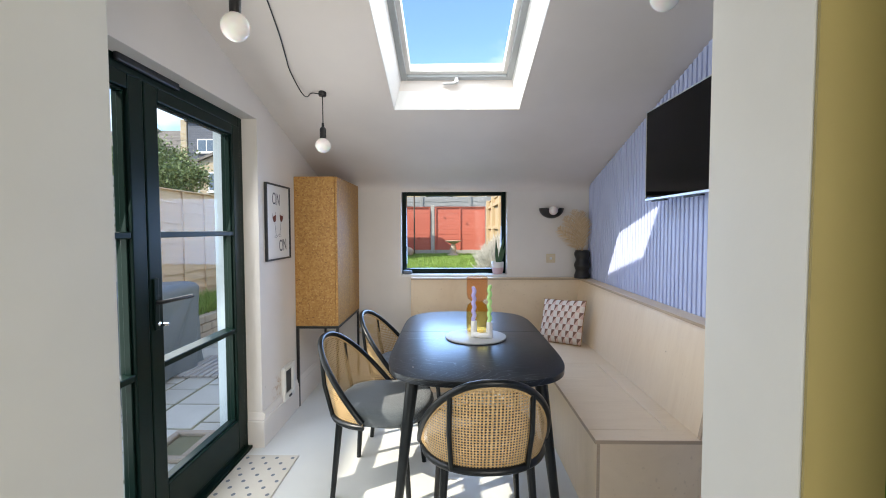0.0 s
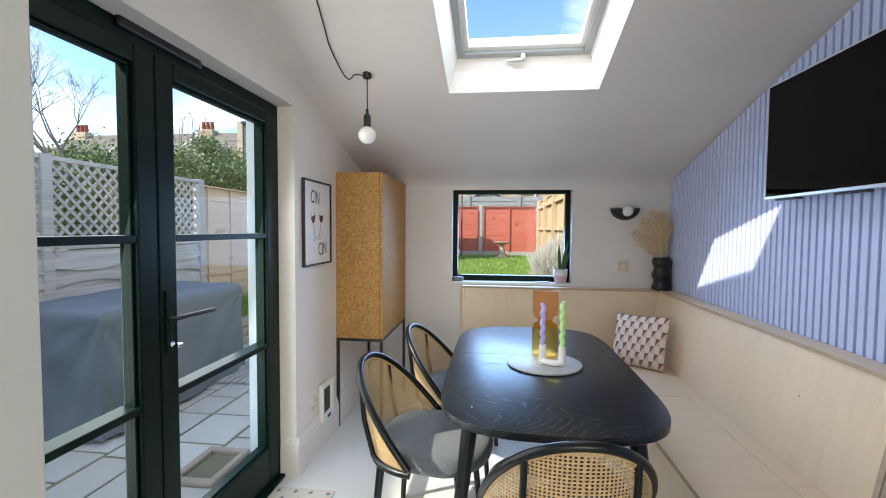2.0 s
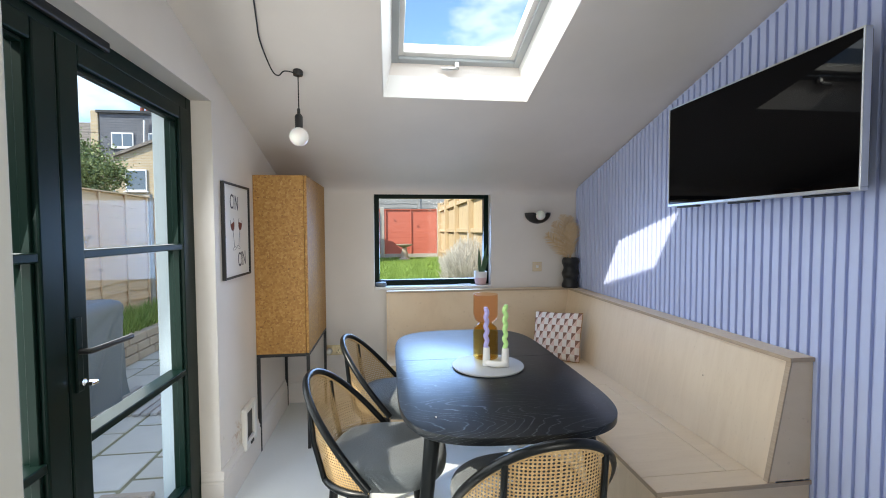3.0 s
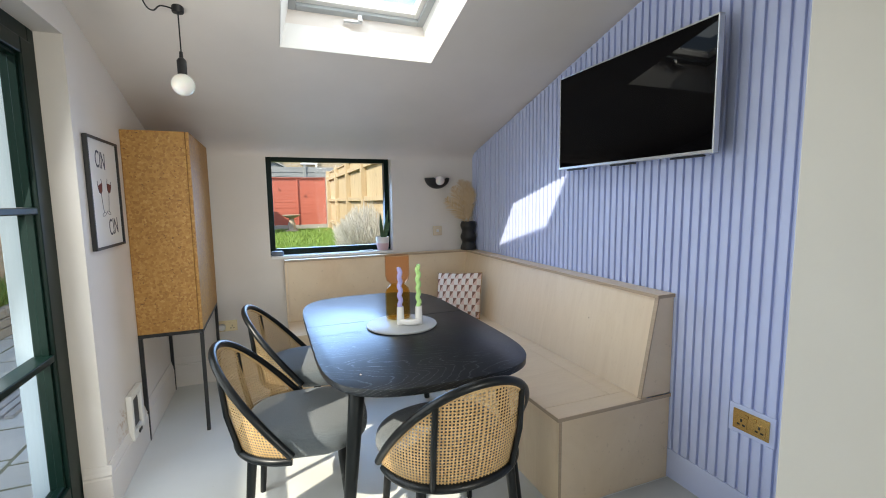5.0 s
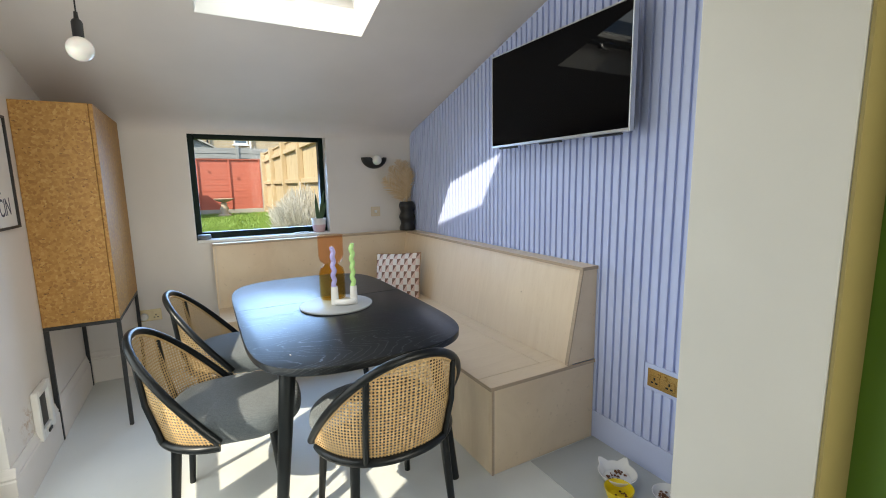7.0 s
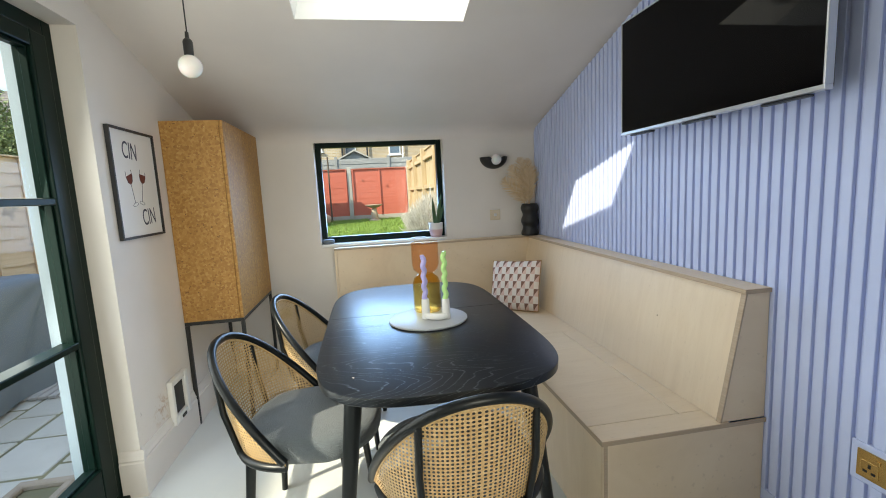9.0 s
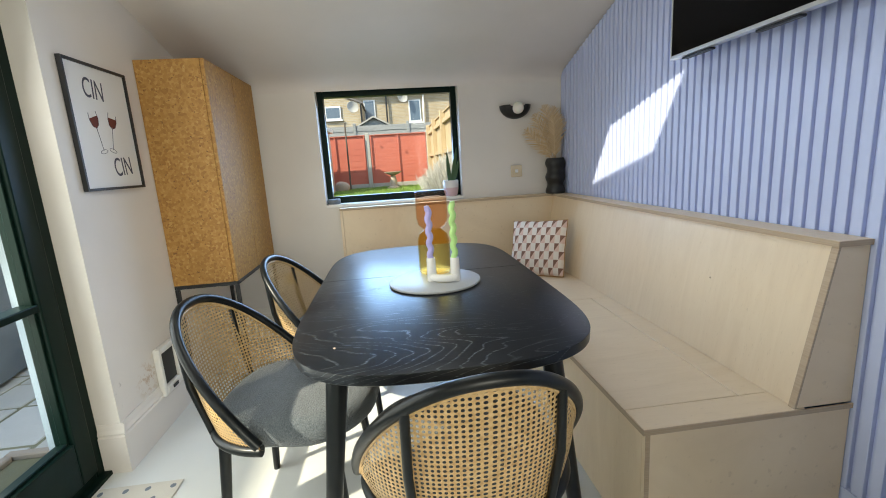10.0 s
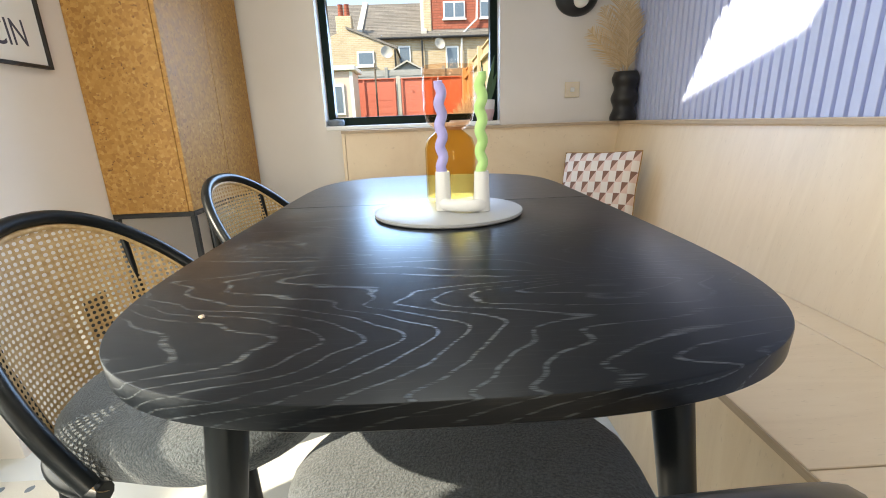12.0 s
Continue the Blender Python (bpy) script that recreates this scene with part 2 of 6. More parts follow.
M["floor"], M["ply"], M["ply_up"], M["ply_edge"] = make_floor(), make_ply(), make_ply("birch_plywood_upright", (radians(90), 0, 0)), make_ply_edge()
M["cork"], M["oak"], M["wood_black"], M["cane"], M["boucle"] = make_cork(), make_black_oak(), make_black_wood(), make_cane(), make_boucle()
M["glass"] = make_glass("window_glass", (0.98, 0.99, 0.985))


# ---------------------------------------------------------------- mesh helpers
def bm_box(lo, hi, bevel=0.0, seg=2, bm=None):
    bm = bm or bmesh.new()
    c = [(a + b) / 2 for a, b in zip(lo, hi)]
    s = [b - a for a, b in zip(lo, hi)]
    r = bmesh.ops.create_cube(bm, size=1.0, matrix=Matrix.Translation(c) @ Matrix.Diagonal((*s, 1)))
    if bevel:
        es = {e for v in r["verts"] for e in v.link_edges}
        bmesh.ops.bevel(bm, geom=list(es), offset=bevel, segments=seg, affect="EDGES", profile=0.5)
    return bm


def bm_lathe(profile, seg=32, bm=None, centre=(0, 0, 0)):
    """profile: (radius, z) from bottom to top."""
    bm = bm or bmesh.new()
    rings = []
    for r, z in profile:
        if r < 1e-5:
            rings.append([bm.verts.new((centre[0], centre[1], centre[2] + z))])
        else:
            rings.append([bm.verts.new((centre[0] + r * math.cos(2 * math.pi * i / seg), centre[1] + r * math.sin(2 * math.pi * i / seg), centre[2] + z)) for i in range(seg)])
    for a, b in zip(rings, rings[1:]):
        for i in range(seg):
            j = (i + 1) % seg
            f = [a[i % len(a)], a[j % len(a)], b[j % len(b)], b[i % len(b)]]
            f = list(dict.fromkeys(f))
            if len(f) > 2:
                bm.faces.new(f)
    return bm


def bm_tube(points, radius, seg=10, bm=None, closed=False, flat=1.0):
    """A round bar along points; radius: a number or one per point."""
    bm = bm or bmesh.new()
    pts = [Vector(p) for p in points]
    n = len(pts)
    rad = radius if isinstance(radius, (list, tuple)) else [radius] * n
    rings, up = [], None
    for i, p in enumerate(pts):
        a = pts[(i - 1) % n] if closed or i else p
        b = pts[(i + 1) % n] if closed or i < n - 1 else p
        d = (b - a).normalized()
        if up is None:
            up = Vector((0, 0, 1)) if abs(d.z) < 0.9 else Vector((1, 0, 0))
        s = d.cross(up).normalized()
        up = s.cross(d).normalized()
        rings.append([bm.verts.new(p + rad[i] * (s * math.cos(2 * math.pi * k / seg) + up * flat * math.sin(2 * math.pi * k / seg))) for k in range(seg)])
    m = n if closed else n - 1
    for i in range(m):
        a, b = rings[i], rings[(i + 1) % n]
        for k in range(seg):
            bm.faces.new((a[k], a[(k + 1) % seg], b[(k + 1) % seg], b[k]))
    if not closed:
        bm.faces.new(rings[0][::-1])
        bm.faces.new(rings[-1])
    return bm


def bm_prism(poly, axis, lo, hi, bm=None):
    """poly: points of a flat outline in the two other axes (in x, y, z order); drawn out along axis from lo to hi."""
    bm = bm or bmesh.new()

    def at(p, t):
        q = list(p)
        q.insert(axis, t)
        return bm.verts.new(q)

    a, b = [at(p, lo) for p in poly], [at(p, hi) for p in poly]
    bm.faces.new(a)
    bm.faces.new(b[::-1])
    for i in range(len(poly)):
        j = (i + 1) % len(poly)
        bm.faces.new((a[j], a[i], b[i], b[j]))
    return bm


def finish(bm, name, mat, smooth=None):
    bmesh.ops.recalc_face_normals(bm, faces=bm.faces)
    me = bpy.data.meshes.new(name)
    bm.to_mesh(me)
    bm.free()
    me.materials.append(mat)
    if smooth is not None:
        me.shade_smooth()
        me.set_sharp_from_angle(angle=radians(smooth))
    return me


def thing(name, label, category, group="", at=None, kind=""):
    ob = new(name)
    ob.empty_display_size = 0.05
    if at is not None:
        ob.matrix_world = at
    return tagged(ob, label, category, group, kind)


def part(name, bm, mat, parent, label="", smooth=None, at=None):
    ob = new(name, finish(bm, name, mat, smooth))
    ob.parent = parent
    if at is not None:
        ob.matrix_basis = at
    return tagged(ob, label)


def solid(name, bm, mat, label, category, group="", kind="", smooth=None, at=None):
    ob = new(name, finish(bm, name, mat, smooth))
    if at is not None:
        ob.matrix_world = at
    return tagged(ob, label, category, group, kind)


def structure(name, bm, mat, label, category, smooth=None):
    return solid(name, bm, mat, label, category, kind="structure", smooth=smooth)


# ---------------------------------------------------------------- the room's shell
XL, XR, YF = -1.065, 1.49, 4.32          # left, slatted and far wall faces
CZ, CS = 1.83, 0.282                     # ceiling height at the far wall, and its slope
DX = -1.16                               # inner face of the door's frame


def ceil_z(y):
    return CZ + CS * (YF - y)


structure("floor", bm_box((-1.3, -3.6, -0.12), (2.8, 4.5, 0.0)), M["floor"], "pale grey smooth resin floor, slightly glossy", "floor")

# far wall, with the window's opening
WX0, WX1, WZ0, WZ1 = -0.325, 0.695, 0.962, 1.776
bm = bm_box((-1.4, YF, -0.12), (WX0, YF + 0.28, 2.1))
bm_box((WX1, YF, -0.12), (1.8, YF + 0.28, 2.1), bm=bm)
bm_box((WX0, YF, -0.12), (WX1, YF + 0.28, WZ0), bm=bm)
bm_box((WX0, YF, WZ1), (WX1, YF + 0.28, 2.1), bm=bm)
structure("wall_north", bm, M["wall"], "pale pink plastered wall with a wide low window", "wall")

# left wall, with the garden doors' opening
DY0, DY1, DZ1 = 1.045, 2.845, 2.095
bm = bm_box((-1.31, DY1, -0.12), (XL, YF, 2.6), 0.0)
bm_box((-1.31, DY0, DZ1), (XL, DY1, 3.1), bm=bm)
bm_box((-1.31, -3.6, -0.12), (XL, DY0, 3.1), bm=bm)
structure("wall_west", bm, M["wall_stained"], "pale pink plastered wall with a deep door reveal", "wall")

# wall between the room and the kitchen, both sides of the wide opening
structure("wall_pier_west", bm_box((XL, -3.6, 0), (-0.615, 1.068, 3.1), 0.004), M["jamb"], "off-white painted wall end beside the opening", "wall")
bm = bm_box((0.77, 0.853, 0), (2.8, 1.155, 3.1), 0.004)
structure("wall_pier_east", bm, M["jamb"], "off-white painted wall end beside the opening", "wall")
structure("wall_kitchen_olive", bm_box((0.772, 0.846, 0), (0.914, 0.852, 3.1)), M["olive"], "olive painted face of the kitchen wall", "wall")
structure("wall_kitchen_green", bm_box((0.916, 0.5, 0), (1.0, 0.851, 3.1)), M["green"], "deep green painted kitchen wall", "wall")
# unseen end wall; its opening is added for the fill lamp
bm = bm_box((-1.31, -3.7, -0.12), (2.9, -3.5, 0.5))
bm_box((-1.31, -3.7, 2.5), (2.9, -3.5, 3.1), bm=bm)
bm_box((-1.31, -3.7, 0.5), (-0.35, -3.5, 2.5), bm=bm)
bm_box((2.35, -3.7, 0.5), (2.9, -3.5, 2.5), bm=bm)
structure("wall_south", bm, M["jamb"], "plain off-white unseen kitchen end wall with an added opening", "wall")
structure("wall_kitchen_east", bm_box((2.75, -3.5, -0.12), (2.9, 1.155, 3.1)), M["jamb"], "plain off-white kitchen side wall", "wall")
structure("ceiling_kitchen", bm_box((-1.31, -3.7, 2.62), (2.8, 1.068, 2.8)), M["ceiling"], "plain flat kitchen ceiling", "ceiling")

# right wall behind the slats
structure("wall_east", bm_box((XR, 1.155, -0.12), (1.8, YF, 3.1)), M["lilac"], "lilac painted wall behind vertical slats", "wall")

# sloping ceiling with the rooflight's well
SX0, SX1, SY0, SY1 = -0.225, 0.607, 1.95, 3.03
TH = 0.24
bm = bmesh.new()
for x0, x1, y0, y1 in ((-1.31, SX0, 1.0, 4.6), (SX1, 1.8, 1.0, 4.6), (SX0, SX1, 1.0, SY0), (SX0, SX1, SY1, 4.6)):
    bm_prism([(y0, ceil_z(y0)), (y1, ceil_z(y1)), (y1, ceil_z(y1) + TH), (y0, ceil_z(y0) + TH)], 0, x0, x1, bm)
arc = [(YF, CZ - 0.07)] + [((1 - t) ** 2 * YF + 2 * t * (1 - t) * YF + t * t * (YF - 0.17), (1 - t) ** 2 * (CZ - 0.07) + 2 * t * (1 - t) * CZ + t * t * ceil_z(YF - 0.17)) for t in [k / 10 for k in range(1, 10)]] + [(YF - 0.17, ceil_z(YF - 0.17)), (YF, CZ)]
bm_prism(arc, 0, XL, XR - 0.015, bm)
structure("ceiling", bm, M["ceiling"], "pale pink sloping plaster ceiling with a rooflight well", "ceiling", smooth=25)


# ---------------------------------------------------------------- rooflight
def rooflight():
    """The lining, frame, sash and pane of the rooflight, along the roof's slope."""
    th = -math.atan(CS)
    yc, half = (SY0 + SY1) / 2, (SY1 - SY0) / 2 / math.cos(th)
    base = Matrix.Translation(((SX0 + SX1) / 2, yc, ceil_z(yc))) @ Euler((th, 0, 0)).to_matrix().to_4x4()
    top = thing("window_rooflight", "pale grey framed rooflight in a white-lined well", "rooflight", at=base, kind="structure")
    w, h = (SX1 - SX0) / 2, half
    t = 0.05                                      # the lining narrows towards the window
    for s in (-1, 1):
        b = bm_prism([(s * (w - 0.001), 0.0), (s * (w - 0.004), 0.0), (s * (w - t), 0.185), (s * (w - 0.001), 0.185)], 1, -h + 0.004, h - 0.004)
        part("side_lining", b, M["white"], top)
    b = bm_prism([(h - 0.001, 0), (h - 0.004, 0), (h - 0.05, 0.185), (h - 0.001, 0.185)], 0, -w + 0.005, w - 0.005)
    part("lower_lining", b, M["white"], top)
    b = bm_prism([(-h + 0.001, 0), (-h + 0.004, 0), (-h + 0.04, 0.185), (-h + 0.001, 0.185)], 0, -w + 0.005, w - 0.005)
    part("upper_lining", b, M["white"], top)
    fw, fh = w - t + 0.012, h - 0.035
    b = bm_box((-fw, -fh, 0.185), (-fw + 0.05, fh, 0.25), 0.004)
    bm_box((fw - 0.05, -fh, 0.185), (fw, fh, 0.25), 0.004, bm=b)
    bm_box((-fw + 0.05, fh - 0.055, 0.185), (fw - 0.05, fh, 0.25), 0.004, bm=b)
    bm_box((-fw + 0.05, -fh, 0.185), (fw - 0.05, -fh + 0.05, 0.25), 0.004, bm=b)
    part("window_frame", b, M["velux"], top)
    sw, sh = fw - 0.042, fh - 0.05
    b = bm_box((-sw, -sh, 0.205), (-sw + 0.036, sh, 0.262), 0.004)
    bm_box((sw - 0.036, -sh, 0.205), (sw, sh, 0.262), 0.004, bm=b)
    bm_box((-sw + 0.036, sh - 0.036, 0.205), (sw - 0.036, sh, 0.262), 0.004, bm=b)
    bm_box((-sw + 0.036, -sh, 0.205), (sw - 0.036, -sh + 0.036, 0.262), 0.004, bm=b)
    part("sash", b, M["white"], top)
    p = part("pane", bm_box((-sw + 0.03, -sh + 0.03, 0.235), (sw - 0.03, sh - 0.03, 0.241)), M["glass"], top)
    p.visible_shadow = False
    hd = part("handle", bm_box((-0.012, fh - 0.05, 0.15), (0.012, fh - 0.02, 0.19), 0.005), M["silver"], top, "grey metal catch")
    b = bm_tube([(0.005, fh - 0.035, 0.155), (-0.03, fh - 0.036, 0.15), (-0.085, fh - 0.03, 0.152)], [0.008, 0.011, 0.009], 10)
    part("lever", b, M["silver"], hd, smooth=40)
    return top


rooflight()


# ---------------------------------------------------------------- garden doors
def garden_doors():
    top = thing("door_1", "closed dark green-black glazed double doors with horizontal bars", "door", kind="structure")
    x0, x1 = DX - 0.07, DX
    z0 = 0.0
    b = bm_box((x0, DY0, z0), (x1, DY0 + 0.055, DZ1), 0.004)
    bm_box((x0, DY1 - 0.055, z0), (x1, DY1, DZ1), 0.004, bm=b)
    bm_box((x0, DY0 + 0.055, DZ1 - 0.06), (x1, DY1 - 0.055, DZ1), 0.004, bm=b)
    bm_box((x0 - 0.04, DY0 + 0.055, z0), (x1, DY1 - 0.055, 0.045), 0.006, bm=b)
    part("frame", b, M["black"], top)
    part("cill", bm_box((x1 - 0.01, DY0, -0.001), (x1 + 0.035, DY1, 0.018), 0.004), M["black"], top)
    mid = 1.94
    for s, ya, yb in ((0, DY0 + 0.058, mid - 0.002), (1, mid + 0.002, DY1 - 0.058)):
        leaf = part("leaf", bm_box((x0 + 0.01, ya, 0.05), (x1 + 0.012, ya + 0.088, DZ1 - 0.063), 0.006), M["black"], top, "dark glazed door leaf")
        gy0, gy1, gz0, gz1 = ya + 0.088, yb - 0.088, 0.235, 1.968
        part("stile", bm_box((x0 + 0.01, yb - 0.088, 0.05), (x1 + 0.012, yb, DZ1 - 0.063), 0.006), M["black"], leaf)
        part("top_rail", bm_box((x0 + 0.01, gy0, gz1), (x1 + 0.012, gy1, DZ1 - 0.063), 0.006), M["black"], leaf)
        part("bottom_rail", bm_box((x0 + 0.01, gy0, 0.05), (x1 + 0.012, gy1, gz0), 0.006), M["black"], leaf)
        for i, z in enumerate((0.79, 1.38)):
            part("glazing_bar", bm_box((x0 + 0.005, gy0, z - 0.014), (x1 + 0.008, gy1, z + 0.014), 0.004), M["black"], leaf)
        g = part("pane", bm_box((x0 + 0.03, gy0 - 0.01, gz0 - 0.01), (x0 + 0.038, gy1 + 0.01, gz1 + 0.01)), M["glass"], leaf)
        g.visible_shadow = False
        b = bmesh.new()
        for a, c, e, f in ((gy0, gy0 + 0.012, gz0, gz1), (gy1 - 0.012, gy1, gz0, gz1), (gy0 + 0.012, gy1 - 0.012, gz0, gz0 + 0.012), (gy0 + 0.012, gy1 - 0.012, gz1 - 0.012, gz1)):
            bm_box((x0 + 0.04, a, e), (x1 - 0.004, c, f), 0.002, 1, bm=b)
        part("glazing_bead", b, M["black"], leaf)
        if s:
            hb = part("handle_plate", bm_box((x1 + 0.011, ya + 0.02, 0.96), (x1 + 0.02, ya + 0.05, 1.19), 0.004), M["black"], leaf)
            pts = [(x1 + 0.015, ya + 0.035, 1.085), (x1 + 0.05, ya + 0.037, 1.085), (x1 + 0.058, ya + 0.06, 1.087), (x1 + 0.056, ya + 0.24, 1.082)]
            part("lever", bm_tube(pts, 0.009, 10), M["plastic_black"], hb, "black lever handle", 40)
            c = bm_lathe([(0.0, 0.0), (0.011, 0.0), (0.011, 0.012), (0.0, 0.012)], 20)
            part("lock_cylinder", c, M["chrome"], hb, "chrome lock cylinder", 40, Matrix.Translation((x1 + 0.018, ya + 0.035, 0.99)) @ Euler((0, radians(90), 0)).to_matrix().to_4x4())
            part("key", bm_box((x1 + 0.028, ya + 0.032, 0.978), (x1 + 0.055, ya + 0.06, 0.99), 0.003), M["chrome"], hb, "small silver key")
    b = bm_box((x1, 1.79, DZ1 - 0.032), (x1 + 0.018, 2.19, DZ1 + 0.028), 0.008)
    part("trickle_vent", b, M["plastic_black"], top, "black trickle vent")


garden_doors()

# outer reveal: pale boarded jamb beside the doors, with a small pipe bracket
structure("trim_door_jamb", bm_box((-1.313, 2.785, -0.12), (-1.232, 2.843, 2.3), 0.004), M["jamb_out"], "white outer door jamb with blue shade in its colour", "trim")


# ---------------------------------------------------------------- window
def far_window():
    top = thing("window_1", "dark framed fixed window over the bench", "window", kind="structure")
    y0, y1 = YF + 0.10, YF + 0.17
    f = 0.042
    b = bm_box((WX0, y0, WZ0), (WX0 + f, y1, WZ1), 0.004)
    bm_box((WX1 - f, y0, WZ0), (WX1, y1, WZ1), 0.004, bm=b)
    bm_box((WX0 + f, y0, WZ0), (WX1 - f, y1, WZ0 + f + 0.01), 0.004, bm=b)
    bm_box((WX0 + f, y0, WZ1 - f), (WX1 - f, y1, WZ1), 0.004, bm=b)
    part("window_frame", b, M["black"], top)
    p = part("pane", bm_box((WX0 + f - 0.01, y0 + 0.03, WZ0 + f), (WX1 - f + 0.01, y0 + 0.038, WZ1 - f + 0.01)), M["glass"], top)
    p.visible_shadow = False
    b = bm_box((WX0 + 0.002, YF - 0.012, WZ0 - 0.02), (WX1 - 0.002, y0, WZ0 + 0.004), 0.004)
    part("window_sill", b, M["white"], top, "white painted sill")


far_window()


# ---------------------------------------------------------------- skirting
def skirting(name, x0, x1, y0, y1, side):
    """Moulded skirting 0.22 m high along a wall; side: the way in which it stands out, 'x' or 'y'."""
    prof = [(0, 0), (0.018, 0), (0.018, 0.165), (0.013, 0.172), (0.016, 0.182), (0.010, 0.196), (0.008, 0.205), (0.004, 0.222), (0, 0.222)]
    if side == "x":
        b = bm_prism([(x0 + p, z) for p, z in prof], 1, y0, y1)
    else:
        b = bm_prism([(y0 - p, z) for p, z in prof], 0, x0, x1)
    return structure(name, b, M["wall"], "pale pink moulded skirting board", "baseboard")


skirting("baseboard_west", XL, XL, DY1, YF, "x")
skirting("baseboard_pier", -1.155, XL + 0.018, DY1, DY1, "y")
skirting("baseboard_north", XL, -0.22, YF, YF, "y")


# ---------------------------------------------------------------- bench
BX, BZ, BY0 = 0.812, 0.44, 2.056
SEAT_T = 0.018


def bench():
    top = thing("corner_bench", "birch plywood L-shaped corner bench with high back", "bench")
    t = 0.018
    fy = 3.79                                         # front of the far leg
    part("front_panel", bm_box((BX + 0.006, BY0 + t, 0), (BX + 0.006 + t, fy, BZ - t - 0.001), 0.001, 1), M["ply_up"], top)
    part("far_front_panel", bm_box((-0.205, fy + 0.006, 0), (BX + 0.006, fy + 0.006 + t, BZ - t - 0.001), 0.001, 1), M["ply_up"], top)
    part("end_panel", bm_box((BX + 0.006, BY0, 0), (1.472, BY0 + t - 0.001, BZ - t - 0.001), 0.001, 1), M["ply_up"], top)
    part("far_end_panel", bm_box((-0.223, fy + 0.006, 0), (-0.206, 4.2, BZ - t - 0.001), 0.001, 1), M["ply_up"], top)
    # seat top with a lift-out lid let into it
    ly0, ly1, lx0, lx1 = 2.16, 3.2, BX + 0.0, 1.19
    part("seat_edge", bm_box((BX, BY0 - 0.002, BZ - t), (1.32, ly0 - 0.002, BZ), 0.0015, 1), M["ply"], top)
    part("lid", bm_box((BX, ly0 + 0.001, BZ - t), (lx1, ly1, BZ), 0.0015, 1), M["ply"], top, "lift-up plywood seat lid")
    part("seat_back_strip", bm_box((lx1 + 0.003, ly0, BZ - t), (1.34, ly1, BZ), 0.0015, 1), M["ply"], top)
    part("seat", bm_box((BX, ly1 + 0.003, BZ - t), (1.40, 4.22, BZ), 0.0015, 1), M["ply"], top)
    part("far_seat", bm_box((-0.223, fy, BZ - t), (BX - 0.002, 4.22, BZ), 0.0015, 1), M["ply"], top)
    # dark laminated edges
    part("edge_strip", bm_box((BX - 0.004, BY0 - 0.002, BZ - t + 0.001), (BX - 0.0005, fy, BZ - 0.0008)), M["ply_edge"], top, "layered plywood edge")
    part("edge_strip", bm_box((BX - 0.004, BY0 - 0.006, BZ - t + 0.001), (1.474, BY0 - 0.0025, BZ - 0.0008)), M["ply_edge"], top, "layered plywood edge")
    part("edge_strip", bm_box((BX + 0.0055, BY0 - 0.003, 0.0), (BX + 0.019, BY0 - 0.0005, BZ - t)), M["ply_edge"], top, "layered plywood edge")
    # leaning back, along the slatted wall
    zt = 0.94
    b = bm_prism([(1.29, BZ + 0.001), (1.31, BZ + 0.001), (1.398, zt - t), (1.379, zt - t)], 1, BY0 + 0.022, 4.262)
    part("backrest", b, M["ply"], top)
    b = bm_prism([(1.288, BZ + 0.002), (1.472, BZ + 0.002), (1.472, zt - t - 0.001), (1.377, zt - t - 0.001)], 1, BY0 + 0.001, BY0 + 0.019)
    part("back_end_panel", b, M["ply_up"], top)
    b = bm_prism([(1.283, BZ + 0.001), (1.29, BZ + 0.001), (1.379, zt - t), (1.372, zt - t)], 1, BY0 - 0.001, BY0 + 0.02)
    part("edge_strip", b, M["ply_edge"], top, "layered plywood edge")
    for kx, ky, kz in ((1.3405, 2.50, 0.725),):
        part("knot", bm_lathe([(0.0, 0.0), (0.0042, 0.0), (0.0035, 0.0012), (0.0, 0.0014)], 12), M["ply_edge"], top, "small dark knot", at=Matrix.Translation((kx, ky, kz)) @ Euler((0, radians(-80), 0)).to_matrix().to_4x4())
    part("ledge", bm_box((1.368, BY0 - 0.004, zt - t), (1.472, YF - 0.002, zt), 0.0015, 1), M["ply"], top)
    part("edge_strip", bm_box((1.364, BY0 - 0.004, zt - t + 0.001), (1.3675, 4.228, zt - 0.001)), M["ply_edge"], top, "layered plywood edge")
    part("edge_strip", bm_box((1.364, BY0 - 0.0075, zt - t + 0.001), (1.472, BY0 - 0.0045, zt - 0.001)), M["ply_edge"], top, "layered plywood edge")
    # back along the window wall
    b = bm_prism([(4.205, BZ + 0.001), (4.222, BZ + 0.001), (4.255, zt - t), (4.238, zt - t)], 0, -0.205, 1.385)
    part("far_backrest", b, M["ply"], top)
    b = bm_prism([(4.20, BZ + 0.001), (YF - 0.002, BZ + 0.001), (YF - 0.002, zt - t), (4.232, zt - t)], 0, -0.225, -0.207)
    part("far_back_end_panel", b, M["ply_up"], top)
    part("far_ledge", bm_box((-0.225, 4.226, zt - t), (1.363, YF - 0.014, zt), 0.0015, 1), M["ply"], top)
    part("edge_strip", bm_box((-0.225, 4.222, zt - t + 0.001), (1.363, 4.2255, zt - 0.001)), M["ply_edge"], top, "layered plywood edge")
    return top


bench()


# ---------------------------------------------------------------- table
TX, TY, TZ = 0.275, 2.758, 0.746


